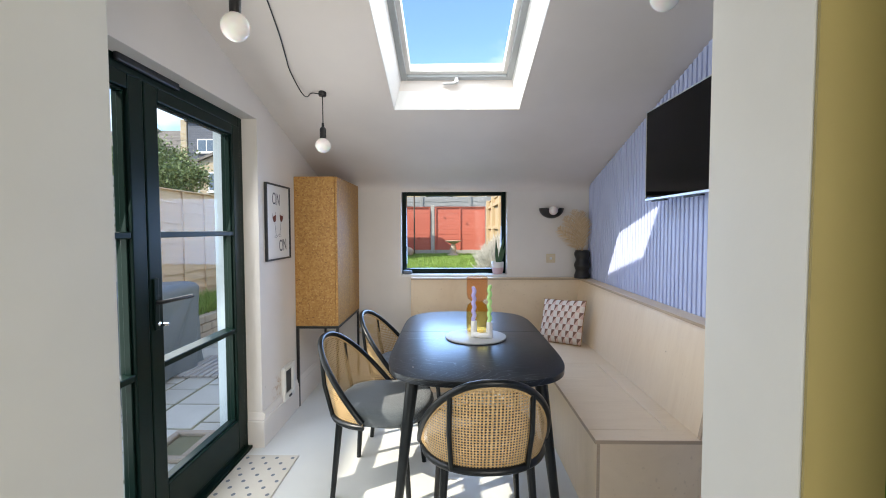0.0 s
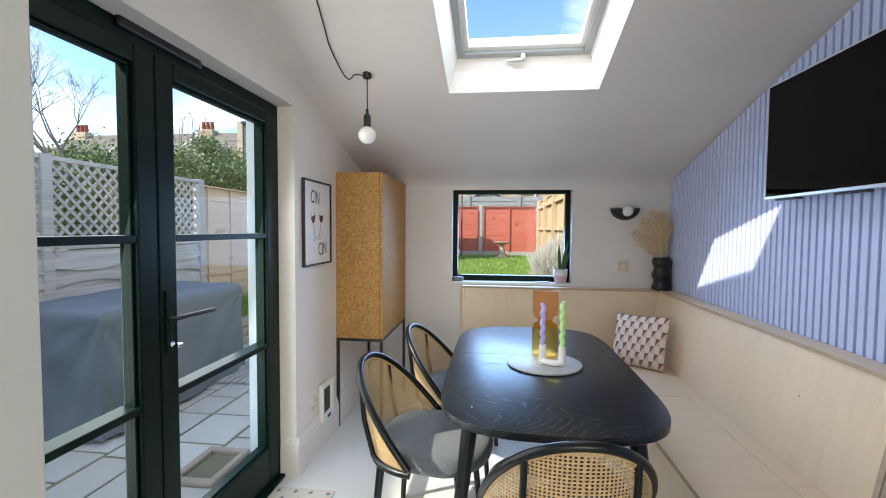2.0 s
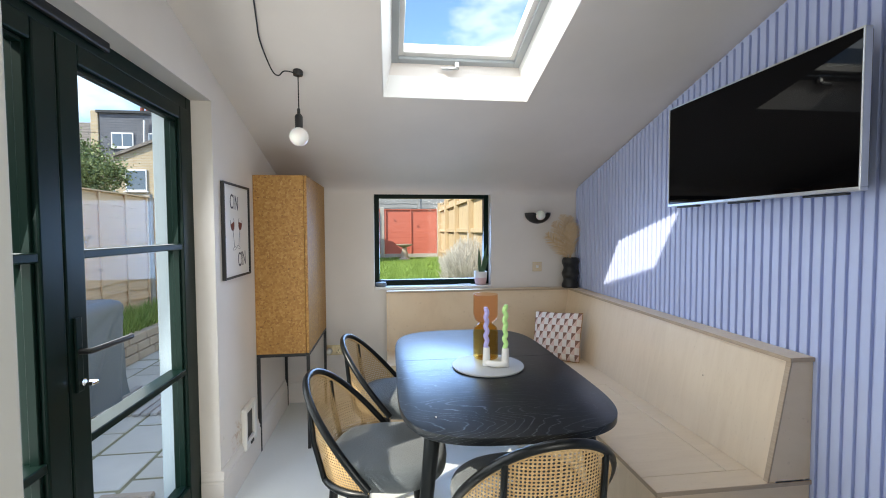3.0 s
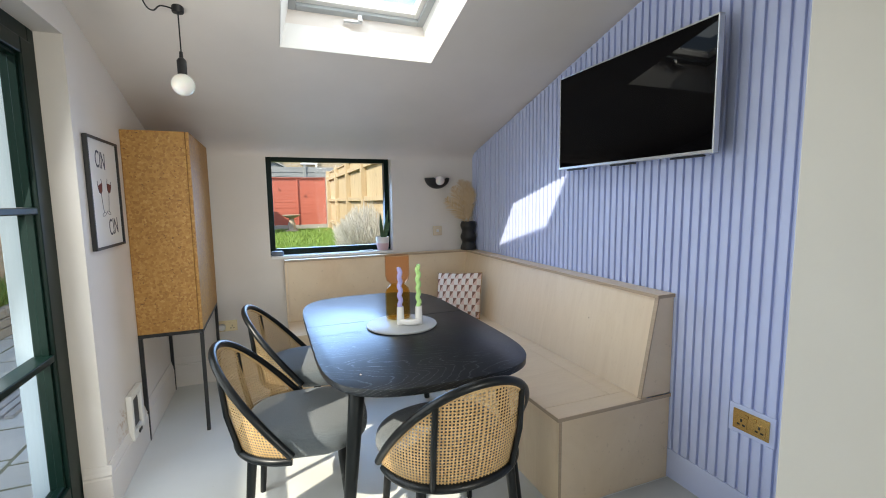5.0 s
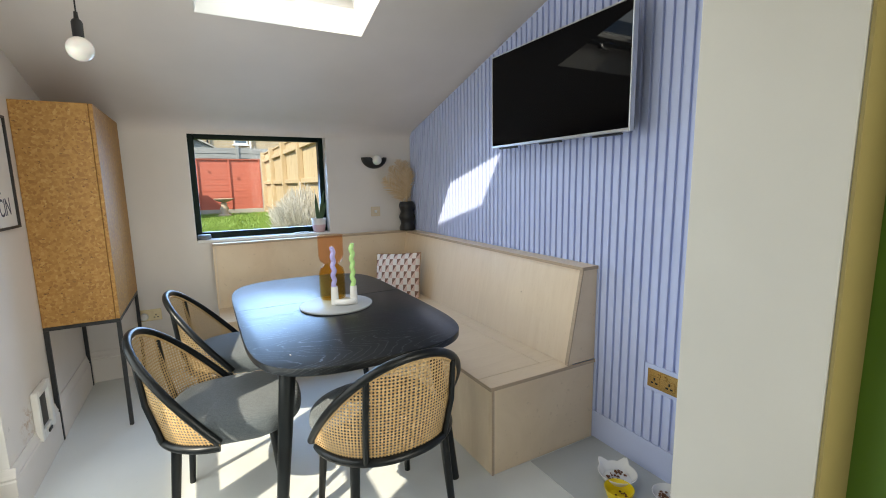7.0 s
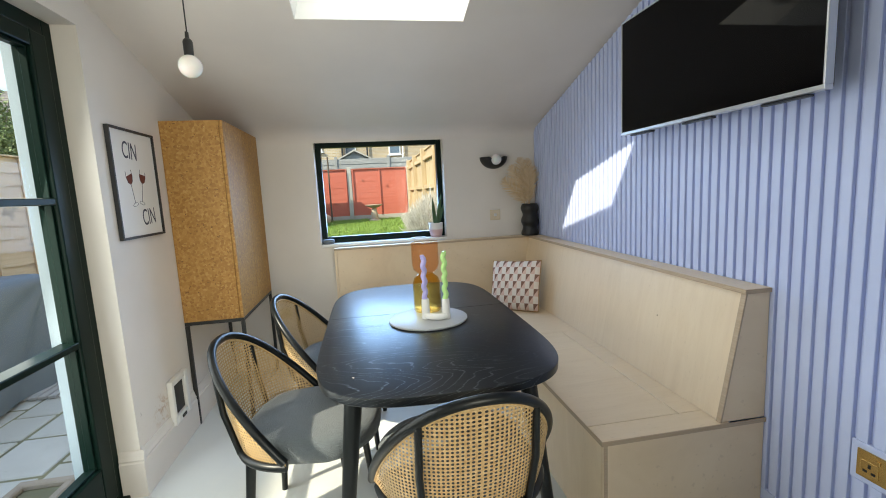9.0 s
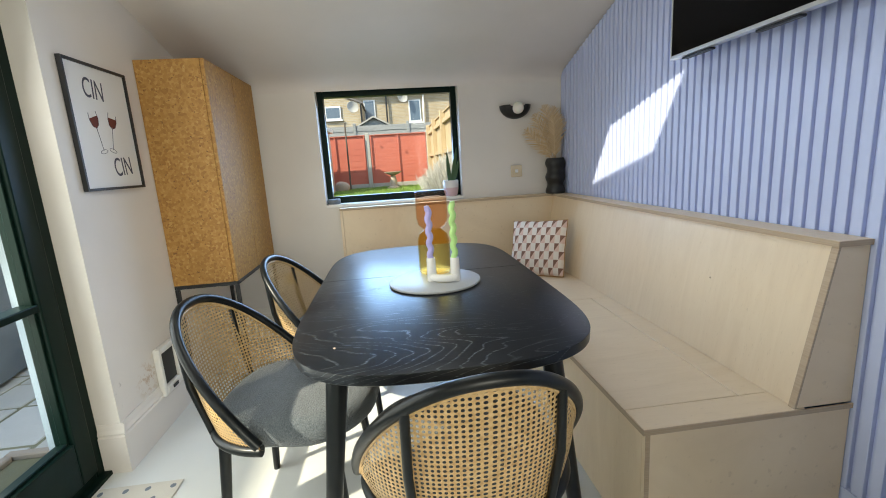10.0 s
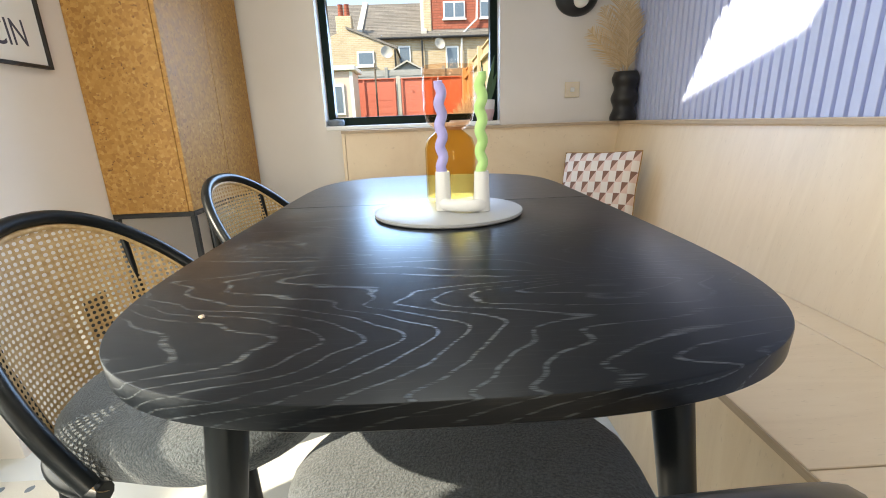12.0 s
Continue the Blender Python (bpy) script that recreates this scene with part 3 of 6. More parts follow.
def dining_table():
    top = thing("dining_table", "black-stained oak dining table with rounded ends", "table", at=Matrix.Translation((TX, TY, 0)))
    a, c, n, q_ = 0.445, 0.812, 3.0, 6.0
    seg = 160

    def ring(bm, z, inset):
        vs = []
        for i in range(seg):
            th = 2 * math.pi * i / seg
            co_, si = math.cos(th), math.sin(th)
            x = math.copysign(abs(co_) ** (2 / n), co_) * (a - inset)
            y = math.copysign(abs(si) ** (2 / q_), si) * (c - inset)
            vs.append(bm.verts.new((x, y, z)))
        return vs

    b = bmesh.new()
    rs = [ring(b, z, i) for z, i in ((TZ - 0.030, 0.004), (TZ - 0.027, 0.001), (TZ - 0.002, 0.0), (TZ - 0.0007, 0.0006), (TZ, 0.002))]
    for p, q in zip(rs, rs[1:]):
        for i in range(seg):
            j = (i + 1) % seg
            b.faces.new((p[i], p[j], q[j], q[i]))
    b.faces.new(rs[0][::-1])
    b.faces.new(rs[-1])
    part("tabletop", b, M["oak"], top, "black oak top with open grain", 35)
    part("leaf_seam", bm_box((-a + 0.003, 0.12, TZ - 0.001), (a - 0.003, 0.1225, TZ + 0.0006)), M["plastic_black"], top)
    b = bm_box((-0.27, -0.56, TZ - 0.085), (0.27, -0.54, TZ - 0.033), 0.003)
    bm_box((-0.27, 0.54, TZ - 0.085), (0.27, 0.56, TZ - 0.033), 0.003, bm=b)
    bm_box((-0.29, -0.54, TZ - 0.085), (-0.27, 0.54, TZ - 0.033), 0.003, bm=b)
    bm_box((0.27, -0.54, TZ - 0.085), (0.29, 0.54, TZ - 0.033), 0.003, bm=b)
    part("apron", b, M["wood_black"], top)
    for sx in (-1, 1):
        for sy in (-1, 1):
            p0, p1 = Vector((sx * 0.307, sy * 0.565, TZ - 0.033)), Vector((sx * 0.388, sy * 0.625, 0))
            pts = [p0.lerp(p1, k / 6) for k in range(7)]
            part("leg", bm_tube(pts, [0.033 - 0.014 * k / 6 for k in range(7)], 16), M["wood_black"], top, smooth=40)
    return top


dining_table()


# ---------------------------------------------------------------- chairs
def hoop(phi):
    """The chair's hoop: a barrel cut by a slanting plane; phi: the angle from the middle of the back (the chair faces +y)."""
    s, c = math.sin(phi), math.cos(phi)
    x = 0.288 * math.copysign(abs(s) ** 0.9, s)
    y = -0.322 * math.copysign(abs(c) ** 0.95, c)
    return Vector((x, y, 0.806 - 1.185 * (y + 0.322)))


def foot_ring(phi):
    s, c = math.sin(phi), math.cos(phi)
    return Vector((0.268 * math.copysign(abs(s) ** 0.9, s), -0.25 * math.copysign(abs(c) ** 0.95, c) * (1.0 if c > 0 else 0.92), 0.412))


def cane_chair(at, group):
    top = thing("dining_chair", "black dining chair with woven cane wraparound back", "chair", group, at)
    lim = radians(88)
    n = 48
    pts = [hoop(-lim + 2 * lim * i / n) for i in range(n + 1)]
    b = bm_tube(pts, 0.0155, 12)
    part("back_hoop", b, M["wood_black"], top, "bent black wooden hoop", 50)
    ring = [foot_ring(radians(-87 + 174 * i / 40)) for i in range(41)]
    part("seat_frame", bm_tube(ring, 0.017, 10), M["wood_black"], top, smooth=50)
    # cane shell between hoop and seat frame, each cell with its eight-sided hole
    b = bmesh.new()
    amax = radians(88)
    cols, rowpitch = 66, 0.0125
    cache = {}

    def shell(u, v):
        """u: -1..1 round the back, v: metres above the seat frame."""
        phi = u * amax
        lo, hi = foot_ring(phi), hoop(phi)
        hgt = max(0.001, hi.z - lo.z)
        f = v / 0.36
        bulge = 0.008 * math.sin(math.pi * min(1.0, v / hgt))
        p = lo.lerp(Vector((hi.x, hi.y, lo.z)), min(1.2, v / hgt))
        p.z = lo.z + v
        out = Vector((p.x, p.y, 0))
        return p + out.normalized() * (bulge - 0.004)

    def vert(u, v):
        key = (round(u, 5), round(v, 5))
        if key not in cache:
            cache[key] = b.verts.new(shell(u, v))
        return cache[key]

    du = 2.0 / cols
    for i in range(cols):
        u0 = -1 + i * du
        uc = u0 + du / 2
        hgt = hoop(uc * amax).z - 0.412
        rows = int(hgt / rowpitch)
        for j in range(rows + 1):
            v0 = j * rowpitch
            vc = v0 + rowpitch / 2
            if v0 > hgt - 0.003:
                continue
            o = [(-1, -1), (0, -1), (1, -1), (1, 0), (1, 1), (0, 1), (-1, 1), (-1, 0)]
            outer = [vert(uc + x * du / 2, vc + y * rowpitch / 2) for x, y in o]
            inner = []
            for x, y in o:
                k = 0.46 if x and y else 0.62
                inner.append(b.verts.new(shell(uc + x * du / 2 * k, vc + y * rowpitch / 2 * k)))
            for q in range(8):
                r = (q + 1) % 8
                b.faces.new((outer[q], outer[r], inner[r], inner[q]))
    part("cane_back", b, M["cane"], top, "honey-coloured woven cane")
    # rim of cane under the hoop
    pts2 = []
    for i in range(41):
        ph = 0.95 * (-amax + 2 * amax * i / 40)
        h_ = hoop(ph)
        pts2.append(Vector((h_.x, h_.y, h_.z - 0.02)) - Vector((h_.x, h_.y, 0)).normalized() * 0.006)
    part("cane_rim", bm_tube(pts2, 0.006, 8), M["cane"], top, smooth=50)
    # two uprights outside the cane
    for s in (-1, 1):
        ph = s * radians(33)
        h_, f_ = hoop(ph), foot_ring(ph)
        o_ = Vector((h_.x, h_.y, 0)).normalized() * 0.012
        pts3 = [f_ + o_ * 0.6, f_.lerp(h_, 0.5) + o_ * 1.5, h_ + o_ * 0.2]
        part("upright", bm_tube(pts3, 0.011, 10), M["wood_black"], top, smooth=50)
    # padded seat
    b = bmesh.new()
    prof = [(0.80, 0.400), (0.93, 0.402), (0.99, 0.416), (1.0, 0.440), (0.985, 0.466), (0.93, 0.481), (0.8, 0.488), (0.6, 0.491), (0.3, 0.493)]
    rings = []
    for k, z in prof:
        rr = []
        for i in range(48):
            ph = 2 * math.pi * i / 48
            s, c = math.sin(ph), math.cos(ph)
            x = (0.252 if c > 0 else 0.252 + 0.024 * min(1.0, -c * 2.5)) * math.copysign(abs(s) ** 0.8, s)
            y = -math.copysign(abs(c) ** 0.85, c) * (0.232 if c > 0 else 0.292)
            wv = 0.003 * noise.noise(Vector((x * 9, y * 9, z * 5)))
            rr.append(b.verts.new((x * k, y * k, z + wv)))
        rings.append(rr)
    for p, q in zip(rings, rings[1:]):
        for i in range(48):
            j = (i + 1) % 48
            b.faces.new((p[i], p[j], q[j], q[i]))
    b.faces.new(rings[-1])
    b.faces.new(rings[0][::-1])
    part("seat", b, M["boucle"], top, "charcoal boucle padded seat", 60)
    for sx, sy in ((-1, -1), (1, -1), (-1, 1), (1, 1)):
        p0 = Vector((sx * 0.182, sy * 0.17, 0.415))
        p1 = Vector((sx * 0.21, sy * (0.205 if sy < 0 else 0.205), 0.0))
        pts = [p0.lerp(p1, k / 5) for k in range(6)]
        part("leg", bm_tube(pts, [0.019 - 0.006 * k / 5 for k in range(6)], 12), M["wood_black"], top, smooth=40)
    return top


CHAIRS = "chairs round the table"
chair = cane_chair(pose(0.296, 2.082, 0, 0, 0, 3.5), CHAIRS)
copy_thing(chair, pose(-0.24, 2.49, 0, 0, 0, -97))
copy_thing(chair, pose(-0.155, 3.17, 0, 0, 0, -97))


# ---------------------------------------------------------------- cork cabinet
def cork_cabinet():
    x0, x1, y0, y1, z0, z1 = -1.0635, -0.728, 3.478, 4.27, 0.645, 1.812
    top = thing("cabinet", "tall coarse cork cabinet on thin black steel legs", "cabinet")
    part("body", bm_box((x0, y0, z0), (x1 - 0.02, y1, z1), 0.003), M["cork"], top)
    ym = (y0 + y1) / 2
    for a, c in ((y0 + 0.001, ym - 0.0015), (ym + 0.0015, y1 - 0.001)):
        part("door", bm_box((x1 - 0.018, a, z0 + 0.001), (x1, c, z1 - 0.001), 0.002), M["cork"], top, "cork cabinet door")
    b = bm_box((x0, y0 + 0.003, z0 - 0.021), (x1, y0 + 0.023, z0 - 0.001), 0.001, 1)
    bm_box((x0, y1 - 0.023, z0 - 0.021), (x1, y1 - 0.003, z0 - 0.001), 0.001, 1, bm=b)
    bm_box((x0, y0 + 0.023, z0 - 0.021), (x0 + 0.02, y1 - 0.023, z0 - 0.001), 0.001, 1, bm=b)
    bm_box((x1 - 0.02, y0 + 0.023, z0 - 0.021), (x1, y1 - 0.023, z0 - 0.001), 0.001, 1, bm=b)
    part("base_frame", b, M["steel"], top)
    for x in (x0, x1 - 0.02):
        for y in (y0 + 0.003, y1 - 0.023):
            part("leg", bm_box((x, y, 0), (x + 0.02, y + 0.02, z0 - 0.022), 0.001, 1), M["steel"], top)


cork_cabinet()


# ---------------------------------------------------------------- television
def television():
    top = thing("television", "black flat television with silver bezel, switched off", "television")
    x, y0, y1, z0, z1 = 1.338, 1.792, 2.797, 1.573, 2.108
    part("body", bm_box((x + 0.008, y0 + 0.004, z0 + 0.004), (x + 0.04, y1 - 0.004, z1 - 0.004), 0.006), M["plastic_black"], top)
    part("back_box", bm_box((x + 0.041, y0 + 0.2, z0 + 0.06), (x + 0.075, y1 - 0.2, z1 - 0.15), 0.01), M["plastic_black"], top)
    b = bm_box((x, y0, z0), (x + 0.03, y1, z0 + 0.014), 0.002)
    bm_box((x, y0, z1 - 0.007), (x + 0.03, y1, z1), 0.002, bm=b)
    bm_box((x, y0, z0 + 0.014), (x + 0.03, y0 + 0.007, z1 - 0.007), 0.002, bm=b)
    bm_box((x, y1 - 0.007, z0 + 0.014), (x + 0.03, y1, z1 - 0.007), 0.002, bm=b)
    part("bezel", b, M["silver"], top, "thin silver bezel")
    part("screen", bm_box((x + 0.003, y0 + 0.007, z0 + 0.014), (x + 0.0078, y1 - 0.007, z1 - 0.007)), M["screen"], top, "dark glossy screen")
    part("wall_bracket", bm_box((x + 0.0755, 2.15, 1.68), (XR - 0.014, 2.45, 1.95), 0.004), M["steel"], top)
    for yc in (1.93, 2.30, 2.66):
        part("foot_mount", bm_box((x + 0.014, yc - 0.08, z0 - 0.009), (x + 0.036, yc + 0.08, z0 - 0.0005), 0.003), M["plastic_black"], top)


television()



# ---------------------------------------------------------------- outdoors: materials
def make_slab():
    m = material("sandstone_slab", (0.42, 0.41, 0.37), 0.8)
    k = Nodes(m)
    inf = k.n.new("ShaderNodeObjectInfo")
    v = k.vec()
    n = k.noise(v, 3.5, 6)
    c = k.ramp(n, (0.3, (0.56, 0.56, 0.52)), (0.7, (0.68, 0.67, 0.62)))
    c = k.mix(k.ramp(inf.outputs["Random"], (0.0, (0.0, 0.0, 0.0)), (1.0, (0.5, 0.5, 0.5))), c, (0.45, 0.42, 0.34))
    st = k.noise(v, 14, 5, 0.7)
    c = k.mix(k.ramp(st, (0.58, (0, 0, 0)), (0.75, (0.6, 0.6, 0.6))), c, (0.28, 0.28, 0.2))
    k.color(c)
    k.bump(st, 0.3, 0.004)
    return m


def make_wood(name, lo, hi, rough=0.75, scale=(14, 1.2, 14), knots=True):
    m = material(name, hi, rough)
    k = Nodes(m)
    inf = k.n.new("ShaderNodeObjectInfo")
    g = k.noise(k.vec(scale), 1.5, 6, 0.6, 0.8)
    c = k.ramp(g, (0.3, lo), (0.7, hi))
    c = k.mix(k.ramp(inf.outputs["Random"], (0.0, (0, 0, 0)), (1.0, (0.35, 0.35, 0.35))), c, lo)
    if knots:
        kn = k.noise(k.vec((3, 3, 3)), 1.6, 2)
        c = k.mix(k.ramp(kn, (0.68, (0, 0, 0)), (0.74, (0.7, 0.7, 0.7))), c, scaled(lo, 0.5))
    k.color(c)
    k.bump(g, 0.3, 0.003)
    return m


def make_brick(name, a, b_, mortar, scale=1.0):
    m = material(name, a, 0.85)
    k = Nodes(m)
    t = k.n.new("ShaderNodeTexBrick")
    t.inputs["Color1"].default_value, t.inputs["Color2"].default_value, t.inputs["Mortar"].default_value = (*a, 1), (*b_, 1), (*mortar, 1)
    for key, x in (("Scale", 1.0), ("Mortar Size", 0.012), ("Brick Width", 0.225 * scale), ("Row Height", 0.075 * scale), ("Bias", 0.1)):
        t.inputs[key].default_value = x
    k.l.new(k.vec((1, 1, 1), (radians(90), 0, 0)), t.inputs["Vector"])
    n = k.noise(k.vec(), 1.2, 5)
    k.color(k.mix(k.ramp(n, (0.4, (0, 0, 0)), (0.7, (0.45, 0.45, 0.45))), t.outputs["Color"], scaled(a, 0.6)))
    return m


def make_leaf(name, lo, hi):
    m = material(name, hi, 0.6)
    k = Nodes(m)
    g = k.n.new("ShaderNodeNewGeometry")
    k.color(k.ramp(g.outputs["Random Per Island"], (0.0, lo), (1.0, hi)))
    k.b.inputs["Subsurface Weight"].default_value = 0.0
    return m


M["slab"] = make_slab()
M["moss"] = paint("mossy_joint", (0.26, 0.25, 0.15), 0.95, 0.5, 0.6, 40)
M["earth"] = paint("garden_earth", (0.09, 0.075, 0.045), 0.95, 0.4, 0.8, 20)
M["turf"] = paint("turf", (0.11, 0.19, 0.035), 0.95, 0.35, 0.8, 25)
M["fence_new"] = make_wood("new_pine_fence", (0.62, 0.43, 0.27), (0.78, 0.58, 0.39), scale=(3, 1.2, 30))
M["fence_grey"] = make_wood("weathered_fence", (0.36, 0.345, 0.325), (0.66, 0.63, 0.59), scale=(3, 1.2, 30))
M["fence_old"] = make_wood("silvered_old_fence", (0.19, 0.19, 0.185), (0.34, 0.34, 0.33), scale=(1.2, 3, 30))
M["fence_red"] = make_wood("red_stained_fence", (0.46, 0.115, 0.075), (0.54, 0.155, 0.105), scale=(1.2, 3, 30))
M["fence_gold"] = make_wood("golden_pine_fence", (0.42, 0.31, 0.18), (0.56, 0.43, 0.27), scale=(14, 14, 1.2))
M["concrete"] = paint("concrete", (0.42, 0.40, 0.36), 0.9, 0.2, 0.4, 30)
M["cover"] = paint("grey_cover_cloth", (0.15, 0.18, 0.21), 0.5, 0.15, 0.3, 90)
M["brick_yellow"] = make_brick("yellow_stock_brick", (0.52, 0.40, 0.25), (0.40, 0.30, 0.18), (0.46, 0.42, 0.35))
M["tile_red"] = make_brick("red_hung_tile", (0.36, 0.10, 0.06), (0.30, 0.08, 0.05), (0.16, 0.05, 0.03), 1.6)
M["tile_grey"] = make_brick("grey_hung_tile", (0.15, 0.16, 0.19), (0.12, 0.13, 0.155), (0.06, 0.065, 0.08), 1.8)
M["roof_tile"] = make_brick("brown_roof_tile", (0.23, 0.205, 0.185), (0.18, 0.16, 0.145), (0.12, 0.11, 0.10), 2.2)
M["pvc"] = material("white_pvc", (0.75, 0.75, 0.75), 0.4)
M["dark_glass"] = material("dark_window_glass", (0.10, 0.14, 0.19), 0.08)
M["leaf"] = make_leaf("evergreen_leaf", (0.09, 0.13, 0.045), (0.27, 0.34, 0.13))
M["grass"] = make_leaf("grass_blade", (0.14, 0.24, 0.04), (0.30, 0.44, 0.10))
M["lavender"] = make_leaf("dry_lavender", (0.40, 0.37, 0.30), (0.66, 0.64, 0.60))
M["bark"] = paint("bark", (0.11, 0.085, 0.065), 0.9, 0.4, 0.8, 30)
M["twig"] = paint("grey_twig", (0.20, 0.17, 0.145), 0.9, 0.3, 0.4, 30)
M["render_pink"] = paint("pale_pink_masonry_paint", (0.60, 0.46, 0.39), 0.85, 0.1, 0.4, 30)
M["stone"] = paint("reconstituted_stone", (0.46, 0.38, 0.30), 0.9, 0.25, 0.5, 60)

PZ = -0.13                                 # patio level
structure("ground", bm_box((-400, -300, PZ - 0.4), (400, 500, PZ - 0.03)), M["earth"], "bare garden earth reaching far off", "ground")


# ---------------------------------------------------------------- outdoors: terrace and added sun block
def house_window(parent, xc, zc, w, h, y, bars=1):
    f = part("window", bm_box((xc - w / 2, y - 0.06, zc - h / 2), (xc + w / 2, y - 0.01, zc + h / 2), 0.01, 1), M["pvc"], parent, "white framed window")
    n = bars + 1
    for i in range(n):
        a = xc - w / 2 + 0.07 + i * (w - 0.07) / n
        part("pane", bm_box((a, y - 0.075, zc - h / 2 + 0.07), (a + (w - 0.07) / n - 0.07, y - 0.062, zc + h / 2 - 0.07)), M["dark_glass"], f)
    part("sill", bm_box((xc - w / 2 - 0.06, y - 0.12, zc - h / 2 - 0.08), (xc + w / 2 + 0.06, y - 0.01, zc - h / 2 - 0.01), 0.01, 1), M["pvc"], f)


def roof_slab(y0, z0, y1, z1, t=0.15):
    return [(y0, z0), (y1, z1), (y1, z1 + t), (y0, z0 + t)]


def chimney(parent, x, y, z0, z1):
    c = part("chimney", bm_box((x - 0.55, y - 0.35, z0), (x + 0.55, y + 0.35, z1), 0.02, 1), M["brick_yellow"], parent)
    for i in (-1, 0, 1):
        part("chimney_pot", bm_lathe([(0.12, 0), (0.14, 0.1), (0.11, 0.5), (0.14, 0.55), (0.0, 0.55)], 12), M["tile_red"], c, smooth=40, at=Matrix.Translation((x + i * 0.32, y, z1)))


def terrace_house(x0, x1, style, near):
    """One house of the terrace beyond the gardens, seen from behind; near: opposite the window."""
    y = 26.0
    ridge = 7.4 if near else 7.9
    h = thing("terraced_house", {"brick": "yellow brick terraced house with grey tiled roof", "red": "terraced house with red tile-hung dormer", "grey": "terraced house with dark grey tile-hung dormer"}[style], "house", "terrace beyond the gardens")
    part("wall", bm_box((x0 + 0.005, y, -0.2), (x1 - 0.005, y + 8, 5.15)), M["brick_yellow"], h)
    part("roof", bm_prism(roof_slab(y - 0.25, 5.1, y + 3.6, ridge), 0, x0, x1), M["roof_tile"], h)
    rows = 22
    for k in range(rows):
        f = k / rows
        ya, za = y - 0.25 + 3.85 * f, 5.1 + (ridge - 5.1) * f + 0.152
        part("tile_course", bm_box((x0 + 0.15, ya, za), (x1 - 0.15, ya + 0.06, za + 0.035)), M["roof_tile"], h)
    part("roof_back", bm_prism(roof_slab(y + 3.62, ridge, y + 8.2, 4.8), 0, x0, x1), M["roof_tile"], h)
    part("party_wall", bm_prism([(y - 0.2, 5.0), (y + 3.7, ridge), (y + 3.7, ridge + 0.3), (y - 0.2, 5.4)], 0, x0 - 0.14, x0 + 0.14), M["concrete"], h)
    part("gutter", bm_tube([(x0, y - 0.3, 5.08), (x1, y - 0.3, 5.08)], 0.06, 8), M["plastic_black"], h)
    part("downpipe", bm_tube([(x1 - 0.12, y - 0.12, 5.1), (x1 - 0.12, y - 0.12, 0)], 0.045, 8), M["plastic_black"], h)
    dish = (x0 + 0.35, y - 0.3, 4.6)
    if style == "brick" and near:
        house_window(h, x1 - 1.035, 4.05, 0.62, 1.4, y, 0)
        house_window(h, x1 - 1.2, 1.7, 1.2, 1.3, y)
        # half of a gabled back addition, shared with the next house
        xa = x0 - 0.2
        part("back_addition", bm_prism([(xa, -0.2), (xa + 2.13, -0.2), (xa + 2.13, 4.2), (xa, 5.05)], 1, y - 3.0, y - 0.01), M["brick_yellow"], h)
        part("addition_roof", bm_prism([(xa, 5.06), (xa + 2.2, 4.18), (xa + 2.2, 4.28), (xa, 5.16)], 1, y - 3.08, y - 0.01), M["roof_tile"], h)
        part("addition_pipe", bm_tube([(xa + 2.1, y - 3.08, 4.15), (xa + 2.1, y - 3.08, 0)], 0.04, 8), M["plastic_black"], h)
        house_window(h, xa + 0.78, 3.82, 0.76, 0.6, y - 3.0, 0)
        house_window(h, xa + 0.9, 1.6, 1.0, 1.2, y - 3.0)
        dish = (xa + 1.72, y - 3.25, 4.0)
    elif style == "brick":
        xm = x0 + (x1 - x0) * 0.72
        house_window(h, xm - 0.2, 4.35, 0.85, 0.95, y)
        house_window(h, xm, 1.7, 1.2, 1.3, y)
        xa = x0 + 0.15
        part("back_addition", bm_prism([(xa, -0.2), (xa + 2.7, -0.2), (xa + 2.7, 4.5), (xa + 0.6, 5.7), (xa, 5.7)], 1, y - 3.0, y - 0.01), M["brick_yellow"], h)
        part("addition_roof", bm_prism([(xa - 0.1, 5.72), (xa + 0.6, 5.72), (xa + 2.85, 4.43), (xa + 2.85, 4.6), (xa + 0.6, 5.9), (xa - 0.1, 5.9)], 1, y - 3.15, y - 0.01), M["roof_tile"], h)
        house_window(h, xa + 1.55, 4.0, 0.8, 0.5, y - 3.0, 0)
        chimney(h, x0 + 0.7, y + 3.4, 7.0, 8.2)
    else:
        t = M["tile_red"] if style == "red" else M["tile_grey"]
        d = part("dormer", bm_box((x0 + 0.44, y + 0.1, 5.2), (x1 - 0.3, y + 3.6, 7.75)), t, h, "tile-hung box dormer")
        part("dormer_roof", bm_box((x0 + 0.34, y - 0.05, 7.76), (x1 - 0.2, y + 3.7, 7.9)), M["plastic_black"], d)
        house_window(h, x0 + 1.56, 6.36, 1.1, 0.78, y + 0.1)
        house_window(h, x0 + 3.35, 6.36, 1.0, 0.78, y + 0.1)
        house_window(h, x0 + 1.40, 4.1, 0.66, 1.15, y, 0)
        house_window(h, x0 + 3.3, 1.7, 1.2, 1.3, y)
        b = bm_tube([(x0 + 2.72, y - 0.05, 7.4), (x0 + 2.68, y - 0.05, 5.9), (x0 + 1.9, y - 0.12, 5.2), (x0 + 1.76, y - 0.12, 0)], 0.05, 8)
        part("soil_pipe", b, M["pvc"], h)
        part("chimney_breast", bm_box((x0 + 0.02, y + 0.05, 5.15), (x0 + 0.40, y + 0.9, 7.9), 0.02, 1), M["brick_yellow"], h)
        chimney(h, x0 + 0.6, y + 4.6, 7.0, 8.7)
